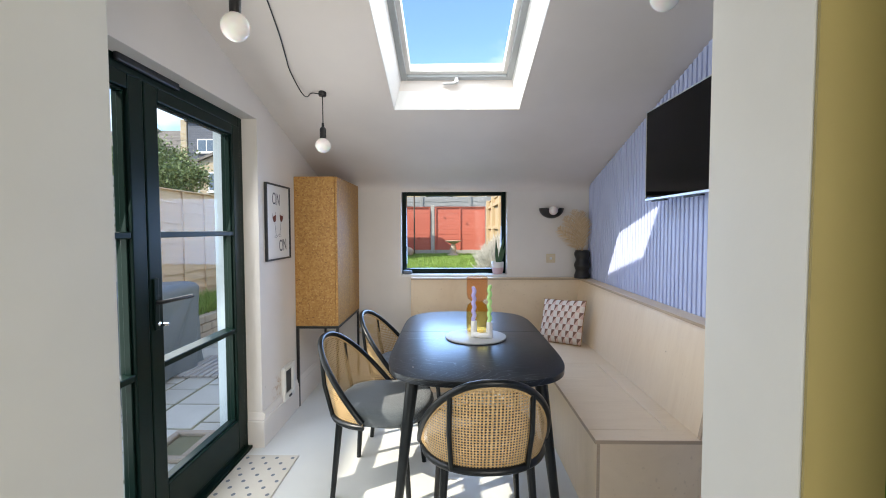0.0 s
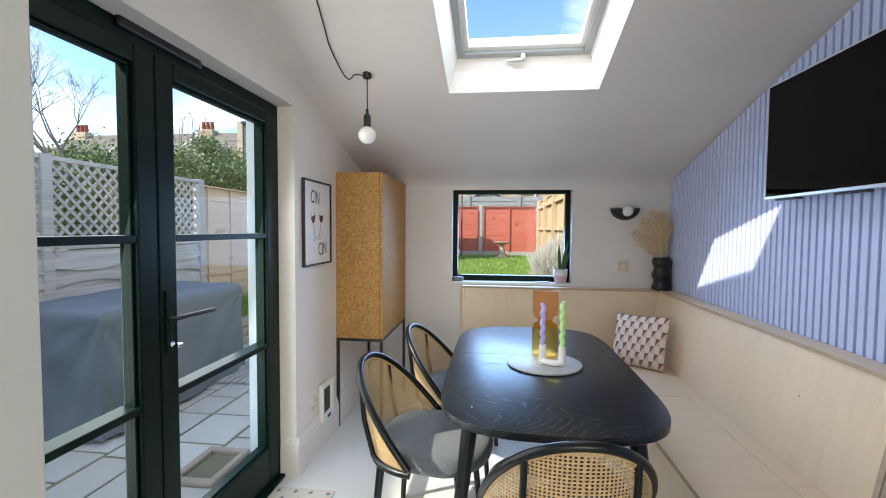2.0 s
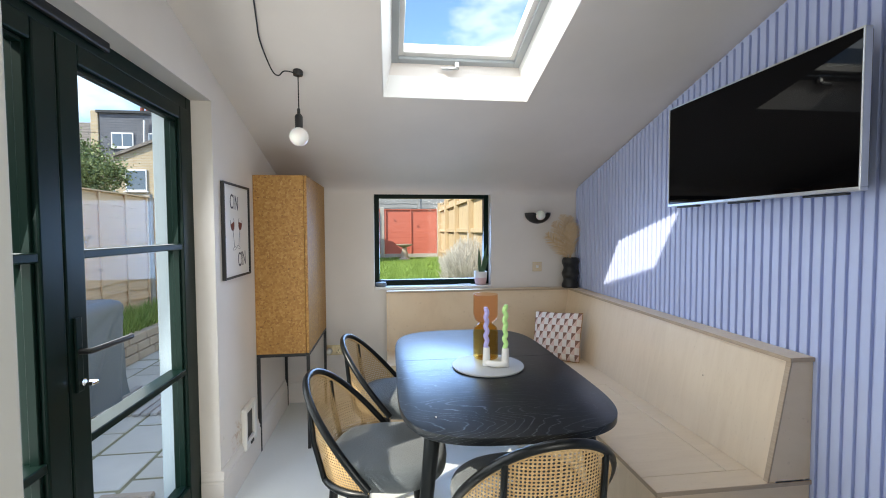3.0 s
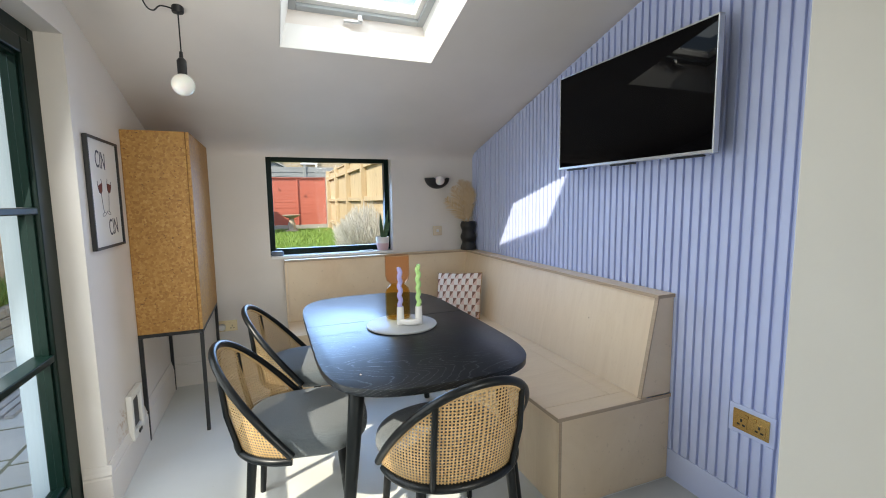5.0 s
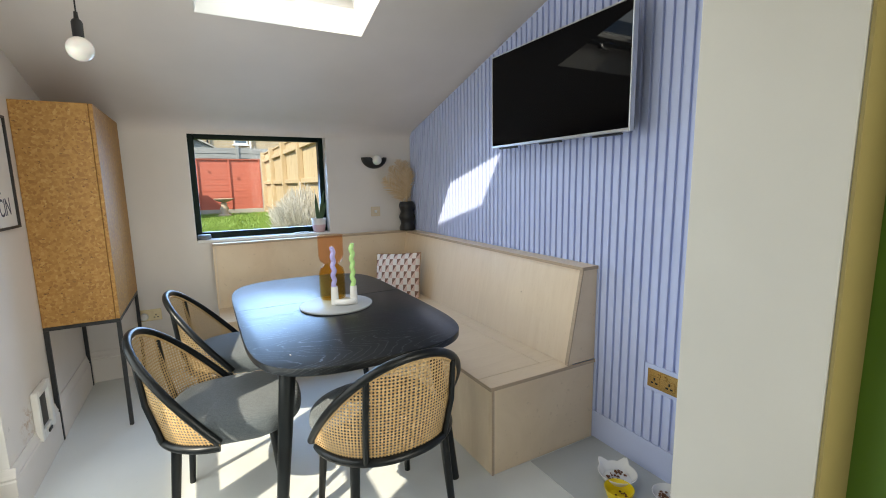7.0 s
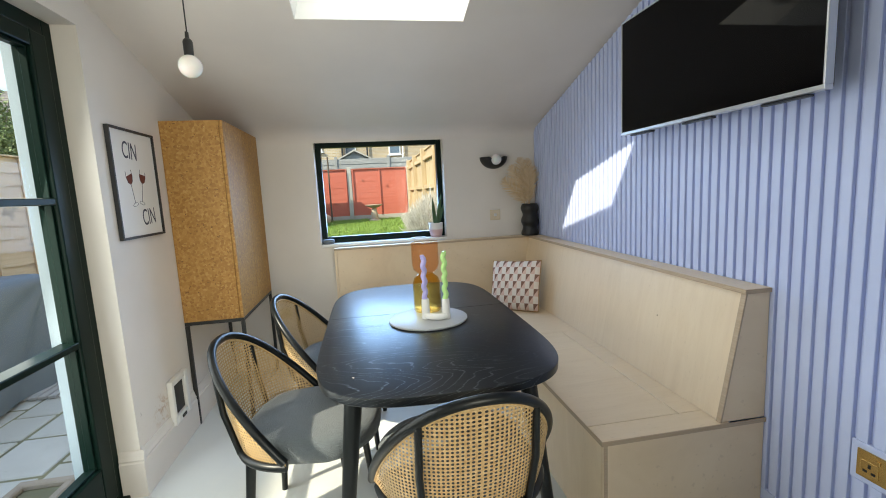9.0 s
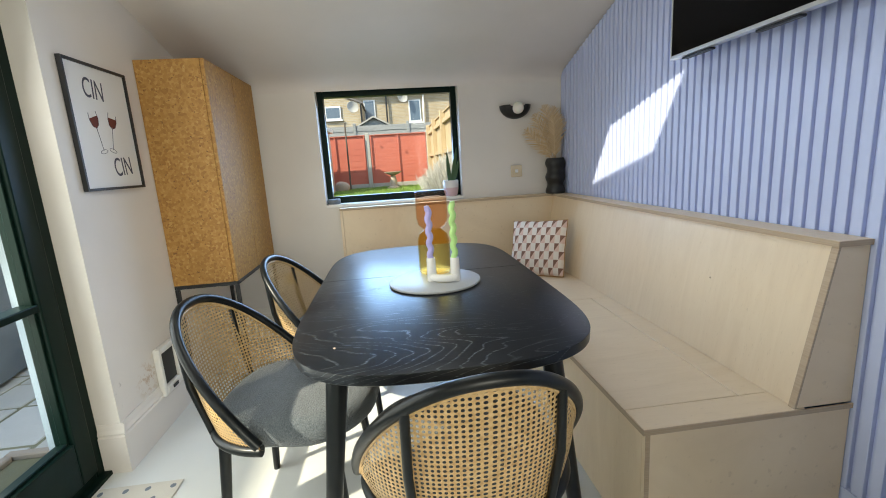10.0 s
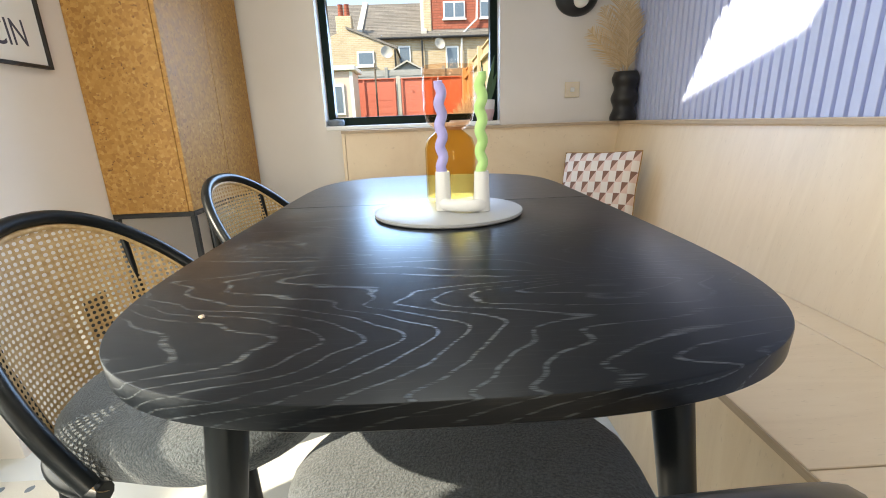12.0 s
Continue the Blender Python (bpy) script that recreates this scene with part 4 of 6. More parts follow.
        dish = (x0 + 0.75, y - 0.3, 4.75)
    if style == "grey":
        xa = x0 + 2.85
        part("back_addition", bm_prism([(xa, -0.2), (xa + 2.0, -0.2), (xa + 2.0, 5.75), (xa, 4.95)], 1, y - 3.0, y - 0.01), M["brick_yellow"], h)
        part("addition_roof", bm_prism([(xa - 0.1, 4.92), (xa + 2.0, 5.76), (xa + 2.0, 5.9), (xa - 0.1, 5.06)], 1, y - 3.15, y - 0.01), M["roof_tile"], h)
        house_window(h, xa + 0.95, 3.9, 0.95, 1.0, y - 3.0, 0)
    part("satellite_dish", bm_lathe([(0.0, 0.0), (0.15, 0.02), (0.28, 0.09), (0.27, 0.10), (0.14, 0.035), (0.0, 0.015)], 16), M["concrete"], h, smooth=50, at=pose(*dish, 75, 0, 20))
    return h


styles = ["brick", "brick", "brick", "grey", "brick", "brick", "brick", "red", "brick", "red"]
edges = [-30.5, -25.6, -20.7, -15.8, -10.9, -6.1, -2.85, 0.39, 5.3, 10.2, 15.1]
for i, st in enumerate(styles):
    house = terrace_house(edges[i], edges[i + 1], st, 3 < i < 8)
    if i == 5:
        # stack on the shared wall, and the other half of the gabled addition
        stack = part("chimney", bm_box((-3.85, 25.2, 4.6), (-3.1, 25.9, 6.05), 0.02, 1), M["brick_yellow"], house)
        for px in (-3.62, -3.32):
            part("chimney_pot", bm_lathe([(0.12, 0), (0.14, 0.1), (0.11, 0.5), (0.14, 0.55), (0.0, 0.55)], 12), M["tile_red"], stack, smooth=40, at=Matrix.Translation((px, 25.5, 6.05)))
        part("paired_addition", bm_prism([(-5.2, -0.2), (-3.055, -0.2), (-3.055, 5.05), (-5.2, 4.2)], 1, 23.0, 25.99), M["brick_yellow"], house)

# unseen block, added to shade the patio and the foot of the garden doors
solid("neighbour_house", bm_box((-15, -13, PZ - 0.1), (-9.0, 0.2, 8.1)), M["brick_yellow"], "plain unseen brick block added to shade the garden doors", "house")


# ---------------------------------------------------------------- outdoors: fences
def lap_boards(parent, p0, p1, z0, z1, n, mat, out, wavy=0.0, seed=0, lip=0.022):
    """Overlapping horizontal boards from p0 to p1 (x, y); out: the way they face."""
    r = random.Random(seed)
    p0, p1, out = Vector((*p0, 0)), Vector((*p1, 0)), Vector((*out, 0))
    hgt = (z1 - z0) / n
    for i in range(n):
        b = bmesh.new()
        za, zb = z0 + i * hgt - 0.02, z0 + (i + 1) * hgt
        k = 8
        lo, hi, lo2, hi2 = [], [], [], []
        ph = r.random() * 9
        for j in range(k + 1):
            q = p0.lerp(p1, j / k)
            wv = wavy * math.sin(ph + j * 1.3) if wavy else 0
            lo.append(b.verts.new(q + out * (lip + abs(wavy) * 0.7) + Vector((0, 0, za + wv))))
            hi.append(b.verts.new(q + out * 0.006 + Vector((0, 0, zb))))
            lo2.append(b.verts.new(q + out * 0.010 + Vector((0, 0, za + wv))))
            hi2.append(b.verts.new(q - out * 0.004 + Vector((0, 0, zb))))
        for j in range(k):
            for u, v in ((lo, hi), (lo2, lo), (hi2, lo2), (hi, hi2)):
                b.faces.new((u[j], u[j + 1], v[j + 1], v[j]))
        part("board", b, mat, parent)


FX = -3.9


def side_fence_trellis():
    f = thing("trellis_fence", "weathered grey garden fence with diamond trellis top", "fence")
    y0 = -0.17
    for i in range(3):
        ya, yb = y0 + i * 2.05, y0 + (i + 1) * 2.05
        part("post", bm_box((FX - 0.05, yb - 0.05, PZ - 0.03), (FX + 0.05, yb + 0.05, 2.06), 0.006, 1), M["fence_grey"], f)
        lap_boards(f, (FX, ya + 0.05), (FX, yb - 0.05), 0.0, 1.2, 8, M["fence_grey"], (1, 0), 0.032, i)
        part("batten", bm_box((FX + 0.024, (ya + yb) / 2 - 0.02, 0.0), (FX + 0.045, (ya + yb) / 2 + 0.02, 1.2), 0.003, 1), M["fence_grey"], f)
        part("rail", bm_box((FX - 0.02, ya + 0.05, 1.21), (FX + 0.03, yb - 0.05, 1.27), 0.004, 1), M["fence_grey"], f)
        part("rail", bm_box((FX - 0.02, ya + 0.05, 2.01), (FX + 0.03, yb - 0.05, 2.05), 0.004, 1), M["fence_grey"], f)
        b = bmesh.new()
        zz0, zz1 = 1.27, 2.01
        for s, dx in ((1, 0.0), (-1, 0.012)):
            c = ya - 1.0
            while c < yb + 1.0:
                # a slat along the diagonal, clipped to the panel
                pts = []
                for z in (zz0, zz1):
                    pts.append((c + s * (z - zz0), z))
                (ya_, za_), (yb_, zb_) = pts
                lo_, hi_ = ya + 0.05, yb - 0.05
                t0, t1 = 0.0, 1.0
                d = yb_ - ya_
                ts = sorted(((lo_ - ya_) / d, (hi_ - ya_) / d))
                t0, t1 = max(0.0, ts[0]), min(1.0, ts[1])
                if t1 - t0 > 0.03:
                    P = Vector((FX + dx, ya_ + d * t0, za_ + (zb_ - za_) * t0))
                    Q = Vector((FX + dx, ya_ + d * t1, za_ + (zb_ - za_) * t1))
                    n_ = Vector((0, -(Q - P).z, (Q - P).y)).normalized() * 0.014
                    o_ = Vector((0.008, 0, 0))
                    vs = [b.verts.new(w) for w in (P + n_, P - n_, Q - n_, Q + n_)] + [b.verts.new(w + o_) for w in (P + n_, P - n_, Q - n_, Q + n_)]
                    for q in ((0, 1, 2, 3), (7, 6, 5, 4), (0, 4, 5, 1), (1, 5, 6, 2), (2, 6, 7, 3), (3, 7, 4, 0)):
                        b.faces.new([vs[w] for w in q])
                c += 0.118
        tagged(part("lattice", b, M["fence_grey"], f, "diamond lattice slats"), kind="stuff")


def side_fence_pine():
    f = thing("pine_fence", "new pale pine lapped garden fence", "fence")
    for i in range(4):
        ya, yb = 6.02 + i * 1.84, 6.02 + (i + 1) * 1.84
        part("post", bm_box((FX - 0.05, yb - 0.05, PZ - 0.03), (FX + 0.05, yb + 0.05, 2.02), 0.006, 1), M["concrete"], f)
        lap_boards(f, (FX, ya + 0.05), (FX, yb - 0.05), 0.18, 1.97, 12, M["fence_new"], (1, 0), 0.012, 20 + i)
        for k in (0.03, 0.33, 0.66, 0.97):
            yy = ya + 0.05 + (yb - ya - 0.1) * k
            part("batten", bm_box((FX + 0.024, yy - 0.018, 0.18), (FX + 0.045, yy + 0.018, 1.97), 0.003, 1), M["fence_new"], f)
        part("cap", bm_box((FX - 0.03, ya + 0.05, 1.972), (FX + 0.055, yb - 0.05, 1.99), 0.003, 1), M["fence_new"], f)


side_fence_trellis()
side_fence_pine()

LAWN_Y0, RED_Y = 8.3, 13.7


def lawn_z(y):
    return 0.42 + 0.20 * (y - LAWN_Y0) / (RED_Y - LAWN_Y0)


def red_fence():
    f = thing("red_fence", "red-stained lapped fence with pale concrete posts", "fence")
    xs = [-5.7, -3.93, -2.16, -0.39, 1.30]
    for a, c in zip(xs, xs[1:]):
        lap_boards(f, (a + 0.06, RED_Y), (c - 0.06, RED_Y), 0.78, 2.07, 8, M["fence_red"], (0, -1), 0.004, int(a * 10), 0.009)
        for k in (0.02, 0.5, 0.98):
            xx = a + 0.06 + (c - a - 0.12) * k
            part("batten", bm_box((xx - 0.02, RED_Y - 0.045, 0.78), (xx + 0.02, RED_Y - 0.024, 2.07), 0.003, 1), M["fence_red"], f)
        part("cap", bm_box((a + 0.06, RED_Y - 0.05, 2.072), (c - 0.06, RED_Y + 0.03, 2.095), 0.003, 1), M["fence_red"], f)
        part("gravel_board", bm_box((a + 0.06, RED_Y - 0.02, 0.58), (c - 0.06, RED_Y + 0.02, 0.765), 0.004, 1), M["concrete"], f)
        part("post", bm_box((c - 0.055, RED_Y - 0.05, 0.6), (c + 0.055, RED_Y + 0.05, 2.14), 0.006, 1), M["concrete"], f)


def gold_fence():
    f = thing("closeboard_fence", "golden pine close-board fence with posts and rails", "fence")
    x = 1.36
    ys = [5.2, 6.9, 8.6, 10.3, 12.0, 13.62]
    for a, c in zip(ys, ys[1:]):
        zt = 2.22
        part("post", bm_box((x - 0.10, c - 0.05, 0.4), (x - 0.0, c + 0.05, zt + 0.05), 0.006, 1), M["fence_gold"], f)
        for z in (0.85, 1.45, 2.05):
            part("rail", bm_box((x - 0.06, a + 0.05, z - 0.04), (x - 0.005, c - 0.05, z + 0.04), 0.004, 1), M["fence_gold"], f)
        n = int((c - a) / 0.125)
        for i in range(n):
            yy = a + (c - a) * i / n
            part("board", bm_box((x, yy + 0.002, 0.6), (x + 0.018 + 0.006 * (i % 2), yy + (c - a) / n - 0.003, zt), 0.002, 1), M["fence_gold"], f)
        part("cap", bm_box((x - 0.03, a, zt + 0.002), (x + 0.05, c, zt + 0.03), 0.003, 1), M["fence_gold"], f)


red_fence()
gold_fence()


def grey_fence():
    f = thing("neighbour_fence", "weathered grey fence beyond the red fence", "fence")
    for i in range(5):
        a = -6.3 + i * 1.8
        lap_boards(f, (a + 0.05, 16.5), (a + 1.75, 16.5), 1.2, 2.60, 9, M["fence_old"], (0, -1), 0.01, 60 + i)
        part("post", bm_box((a - 0.05, 16.45, 0.3), (a + 0.05, 16.55, 2.68), 0.006, 1), M["fence_old"], f)


grey_fence()


def shed():
    s = thing("garden_shed", "pale pink rendered shed with white-edged flat roof", "shed")
    z0 = lawn_z(12.0) - 0.02
    part("wall", bm_box((-3.7, 12.0, z0), (-1.3, 12.9, 2.12), 0.01, 1), M["render_pink"], s)
    part("roof", bm_box((-3.8, 11.9, 2.125), (-1.22, 13.0, 2.22), 0.01, 1), M["pvc"], s)
    w = part("window", bm_box((-1.95, 11.965, 1.2), (-1.5, 11.995, 1.85), 0.005, 1), M["pvc"], s, "white framed window")
    part("pane", bm_box((-1.90, 11.955, 1.25), (-1.55, 11.963, 1.80)), M["dark_glass"], w)
    part("corner_trim", bm_box((-1.36, 11.985, z0), (-1.29, 11.998, 2.12), 0.003, 1), M["pvc"], s)


shed()


def summerhouse():
    s = thing("summerhouse", "weathered grey timber summerhouse with pitched roof", "summerhouse")
    part("wall", bm_prism([(-0.78, PZ - 0.03), (0.22, PZ - 0.03), (0.22, 2.72), (-0.28, 2.98), (-0.78, 2.72)], 1, 18.0, 19.6), M["fence_old"], s)
    for sx in (-1, 1):
        part("roof", bm_prism([(-0.28, 3.0), (-0.28 + sx * 0.62, 2.68), (-0.28 + sx * 0.62, 2.73), (-0.28, 3.06)], 1, 17.85, 19.75), M["concrete"], s)


summerhouse()
solid("clothes_pole", bm_tube([(-0.93, 13.35, lawn_z(13.35) - 0.02), (-0.93, 13.35, 2.42)], 0.022, 8), M["bark"], "thin dark clothes pole standing on the lawn", "pole", smooth=50)


# ---------------------------------------------------------------- outdoors: planting
def bm_leaves(centre, radius, count, size, seed, squash=(1, 1, 1), hollow=0.45, bm=None):
    """Many small leaves in uneven clumps round a centre."""
    r = random.Random(seed)
    bm = bm or bmesh.new()
    c0 = Vector(centre)
    clumps = []
    for _ in range(26):
        d = Vector((r.gauss(0, 1), r.gauss(0, 1), r.gauss(0, 1))).normalized()
        clumps.append((c0 + Vector([d[i] * radius * squash[i] * r.uniform(hollow, 1.0) for i in range(3)]), radius * r.uniform(0.18, 0.36)))
    for _ in range(count):
        c, cr_ = r.choice(clumps)
        p = c + Vector((r.gauss(0, 1), r.gauss(0, 1), r.gauss(0, 0.8))) * cr_ * 0.55
        a = Vector((r.uniform(-1, 1), r.uniform(-1, 1), r.uniform(-0.6, 0.9))).normalized()
        s = a.cross(Vector((r.uniform(-1, 1), r.uniform(-1, 1), r.uniform(-1, 1)))).normalized()
        l, w = size * r.uniform(0.7, 1.4), size * r.uniform(0.25, 0.4)
        vs = [bm.verts.new(q) for q in (p, p + a * l * 0.5 + s * w, p + a * l, p + a * l * 0.5 - s * w)]
        bm.faces.new(vs)
    return bm


def branches(bm, base, direction, length, radius, depth, r, kids=(2, 3, 3)):
    tip = base + direction * length
    mid = base.lerp(tip, 0.5) + Vector((r.uniform(-1, 1), r.uniform(-1, 1), 0)) * length * 0.06
    bm_tube([base, mid, tip], [radius, radius * 0.8, radius * 0.55], 6 if radius > 0.02 else 4, bm)
    if depth:
        for _ in range(r.choice(kids)):
            d = (direction + Vector((r.uniform(-0.8, 0.8), r.uniform(-0.8, 0.8), r.uniform(-0.15, 0.6)))).normalized()
            branches(bm, tip, d, length * r.uniform(0.55, 0.8), radius * 0.55, depth - 1, r, kids)


def evergreen(x, y, height, radius, seed, leaves=32000):
    t = thing("evergreen_tree", "dense evergreen garden tree behind the fence", "tree", "trees behind the fence")
    b = bmesh.new()
    r = random.Random(seed)
    branches(b, Vector((x, y, PZ)), Vector((0, 0, 1)), height * 0.42, 0.12, 2, r)
    part("trunk", b, M["bark"], t, smooth=60)
    b = bm_leaves((x, y, height * 0.62), radius, leaves, 0.078, seed, (1.15, 1.0, height * 0.40 / radius))
    tagged(part("crown", b, M["leaf"], t, "mass of small green leaves"), kind="stuff")


evergreen(-9.2, 10.4, 3.55, 1.8, 3)
evergreen(-9.6, 13.4, 4.05, 1.9, 4)
evergreen(-11.0, 7.6, 3.1, 1.5, 5)
bare = thing("bare_tree", "leafless winter tree with fine twigs", "tree", "trees behind the fence")
b = bmesh.new()
branches(b, Vector((-8.9, 9.2, PZ)), Vector((0.05, -0.03, 1)), 2.05, 0.075, 6, random.Random(12), (3, 4))
part("trunk", b, M["twig"], bare)
bare = thing("bare_shrub", "leafless arching shrub with thin winter stems", "shrub", "trees behind the fence")
b = bmesh.new()
r = random.Random(31)
for _ in range(26):
    p0 = Vector((-8.9 + r.uniform(-0.3, 0.3), 12.3 + r.uniform(-0.5, 0.5), PZ))
    q = Vector((r.uniform(-0.5, 0.5), r.uniform(-1.0, 1.4), 0))
    top = r.uniform(3.9, 4.9)
    bm_tube([p0, p0 + q * 0.25 + Vector((0, 0, top * 0.6)), p0 + q * 0.65 + Vector((0, 0, top)), p0 + q * 1.1 + Vector((0, 0, top + 0.12)), p0 + q * 1.4 + Vector((0, 0, top - 0.1))], [0.014, 0.011, 0.008, 0.006, 0.004], 5, b)
part("stems", b, M["twig"], bare)


def grass(name, x0, x1, y0, y1, zf, count, h, seed, label):
    r = random.Random(seed)
    vs, fs = [], []
    for _ in range(count):
        x, y = r.uniform(x0, x1), r.uniform(y0, y1)
        z, a, l, w = zf(y) - 0.01, r.uniform(0, 6.28), h * r.uniform(0.5, 1.3), 0.006 + 0.006 * r.random()
        dx, dy = math.cos(a) * w, math.sin(a) * w
        lx, ly = r.uniform(-0.5, 0.5) * l, r.uniform(-0.5, 0.5) * l
        i = len(vs)
        vs += [(x - dx, y - dy, z), (x + dx, y + dy, z), (x + lx, y + ly, z + l)]
        fs.append((i, i + 1, i + 2))
    me = bpy.data.meshes.new(name)
    me.from_pydata(vs, [], fs)
    me.materials.append(M["grass"])
    return tagged(new(name, me), label, "grass", kind="stuff")


structure("lawn", bm_prism([(LAWN_Y0, PZ), (17.5, PZ), (17.5, lawn_z(17.5)), (LAWN_Y0, lawn_z(LAWN_Y0))], 0, -3.2, 1.35, bm_prism([(5.0, PZ), (LAWN_Y0 - 0.002, PZ), (LAWN_Y0 - 0.002, lawn_z(LAWN_Y0)), (5.0, lawn_z(5.0))], 0, -1.3, 1.35)), M["turf"], "raised green lawn", "lawn")
grass("lawn_grass", -3.0, 1.3, LAWN_Y0 + 0.1, RED_Y - 0.05, lawn_z, 60000, 0.07, 7, "short bright green lawn grass")


def lavender(x, y, z, h, rad, seed):
    r = random.Random(seed)
    t = thing("lavender_bush", "dry silver-grey lavender bush with many fine stems", "bush", "lavender bushes")
    b = bmesh.new()
    for _ in range(950):
        a, k = r.uniform(0, 6.28), r.random() ** 0.5
        p0 = Vector((x + math.cos(a) * 0.15 * k, y + math.sin(a) * 0.15 * k, z))
        p1 = Vector((x + math.cos(a) * rad * k, y + math.sin(a) * rad * k, z + h * r.uniform(0.55, 1.0) * (1.1 - 0.4 * k)))
        m_ = p0.lerp(p1, 0.55) + Vector((r.uniform(-0.05, 0.05), r.uniform(-0.05, 0.05), 0.07))
        bm_tube([p0, m_, m_.lerp(p1, 0.8), p1], [0.0022, 0.0018, 0.0038, 0.002], 4, b)
        for f in (0.45, 0.65, 0.8):
            q = m_.lerp(p1, f) if f > 0.5 else p0.lerp(m_, 0.85)
            d = Vector((r.uniform(-1, 1), r.uniform(-1, 1), r.uniform(0.2, 1.2))).normalized()
            bm_tube([q, q + d * r.uniform(0.05, 0.12)], [0.0022, 0.0014], 3, b)
    tagged(part("stems", b, M["lavender"], t), kind="stuff")


lavender(0.93, 6.55, lawn_z(6.55) - 0.01, 1.04, 0.46, 1)
lavender(1.0, 7.6, lawn_z(7.6) - 0.01, 0.95, 0.40, 2)


def bird_bath():
    x, y, z = 0.24, 13.1, lawn_z(13.1)
    prof = [(0.0, 0), (0.17, 0.0), (0.17, 0.05), (0.10, 0.08), (0.085, 0.16), (0.105, 0.22), (0.07, 0.28), (0.075, 0.34), (0.05, 0.37), (0.16, 0.41), (0.23, 0.45), (0.235, 0.47), (0.15, 0.445), (0.0, 0.44)]
    b = bm_lathe(prof, 24, centre=(x, y, z))
    solid("bird_bath", b, M["stone"], "pale stone bird bath standing on the lawn", "bird bath", smooth=50)


bird_bath()
b = bmesh.new()
bmesh.ops.create_icosphere(b, subdivisions=3, radius=0.2, matrix=Matrix.Translation((-1.15, 13.2, 0.72)) @ Matrix.Diagonal((1, 0.8, 0.95, 1)))
for v in b.verts:
    v.co += v.normal * 0.05 * noise.noise(v.co * 5)
solid("garden_boulder", b, M["stone"], "rounded pale stone boulder lying on the lawn", "stone", smooth=60)


# ---------------------------------------------------------------- outdoors: patio
def planter_wall():
    w = thing("planter_wall", "low pale stone block wall of the raised bed", "wall")
    r = random.Random(5)
    for row in range(3):
        y = 5.55 + (0.12 if row % 2 else 0)
        while y < 9.4:
            l = r.uniform(0.24, 0.42)
            part("stone", bm_box((-3.42 - r.uniform(0, 0.02), y, PZ + row * 0.115), (-3.26, y + l - 0.012, PZ + row * 0.115 + 0.106), 0.012, 1), M["stone"], w)
            y += l
    return w


planter_wall()
structure("planting_bed", bm_box((-3.84, 5.56, PZ - 0.02), (-3.43, 9.4, 0.17)), M["earth"], "raised bed of dark soil along the fence", "planting bed")
grass("bed_grass", -3.84, -3.35, 5.58, 9.4, lambda y: 0.17, 6000, 0.26, 9, "long green grass growing in the raised bed")


def covered_table():
    """A cloth cover pulled over garden furniture: sagging top, loose folds down the sides."""
    x0, x1, y0, y1, z1 = -3.62, -2.72, 3.27, 5.02, 0.81
    b = bmesh.new()
    n, m = 160, 22
    per = [(x0, y0), (x1, y0), (x1, y1), (x0, y1)]
    lens = [x1 - x0, y1 - y0, x1 - x0, y1 - y0]
    loop = []
    for s in range(4):
        a, c = Vector(per[s]), Vector(per[(s + 1) % 4])
        cnt = int(n * lens[s] / sum(lens))
        loop += [a.lerp(c, k / cnt) for k in range(cnt)]
    n = len(loop)
    cx, cy = (x0 + x1) / 2, (y0 + y1) / 2

    def folds(p, f):
        """Creases that hang from the corners and run slantwise down the cloth."""
        o = 0.0
        for qx, qy in per:
            d = (Vector((qx, qy)) - p).length
            ang = math.atan2(f * 0.93, d + 0.02)
            o += 0.055 * f ** 0.6 * math.exp(-d * 1.9) * math.sin(ang * 13 + qx * 3)
        o += 0.045 * f * noise.noise(Vector((p.x * 2.2, p.y * 2.2 + f * 1.6, f * 1.2)))
        return o - 0.05 * f * (1 - f)

    rows = []
    for k in range(m + 1):
        f = 1 - k / m
        z = PZ + 0.03 + (z1 - PZ - 0.03) * (1 - f)
        vs = []
        for p in loop:
            d = Vector((p.x - cx, (p.y - cy) * 0.6)).normalized()
            g = 0.07 * f + folds(p, f) - (0.028 if k == m else 0)
            sag = 0.03 * noise.noise(Vector((p.x * 2.5, p.y * 2.5, 3))) * (1 - f) ** 3
            vs.append(b.verts.new((p.x + d.x * g, p.y + d.y * g, z + sag)))
        rows.append(vs)
    for sc in (0.93, 0.8, 0.62, 0.42, 0.2):
        rows.append([b.verts.new((cx + (v.co.x - cx) * sc, cy + (v.co.y - cy) * sc, z1 + 0.012 - 0.03 * (1 - sc) + 0.02 * noise.noise(Vector((v.co.x * sc * 4, v.co.y * sc * 4, 8))))) for v in rows[m]])
    for p, q in zip(rows, rows[1:]):
        for i in range(n):
            j = (i + 1) % n
            b.faces.new((p[i], p[j], q[j], q[i]))
    b.faces.new(rows[-1])
    t = thing("furniture_cover", "slate grey weatherproof cover over garden table", "cover")
    part("cloth", b, M["cover"], t, smooth=60)


covered_table()
bm = bm_box((-1.90, 2.86, PZ), (-1.60, 2.91, PZ + 0.035), 0.008, 1)
bm_box((-1.90, 3.23, PZ), (-1.60, 3.28, PZ + 0.035), 0.008, 1, bm=bm)
bm_box((-1.90, 2.91, PZ), (-1.85, 3.23, PZ + 0.035), 0.008, 1, bm=bm)
bm_box((-1.65, 2.91, PZ), (-1.60, 3.23, PZ + 0.035), 0.008, 1, bm=bm)
structure("drain_surround", bm, M["stone"], "square pale stone gully kerb", "drain")
structure("drain_well", bm_box((-1.85, 2.91, PZ - 0.004), (-1.65, 3.23, PZ + 0.006)), M["moss"], "silted floor of the gully", "drain")
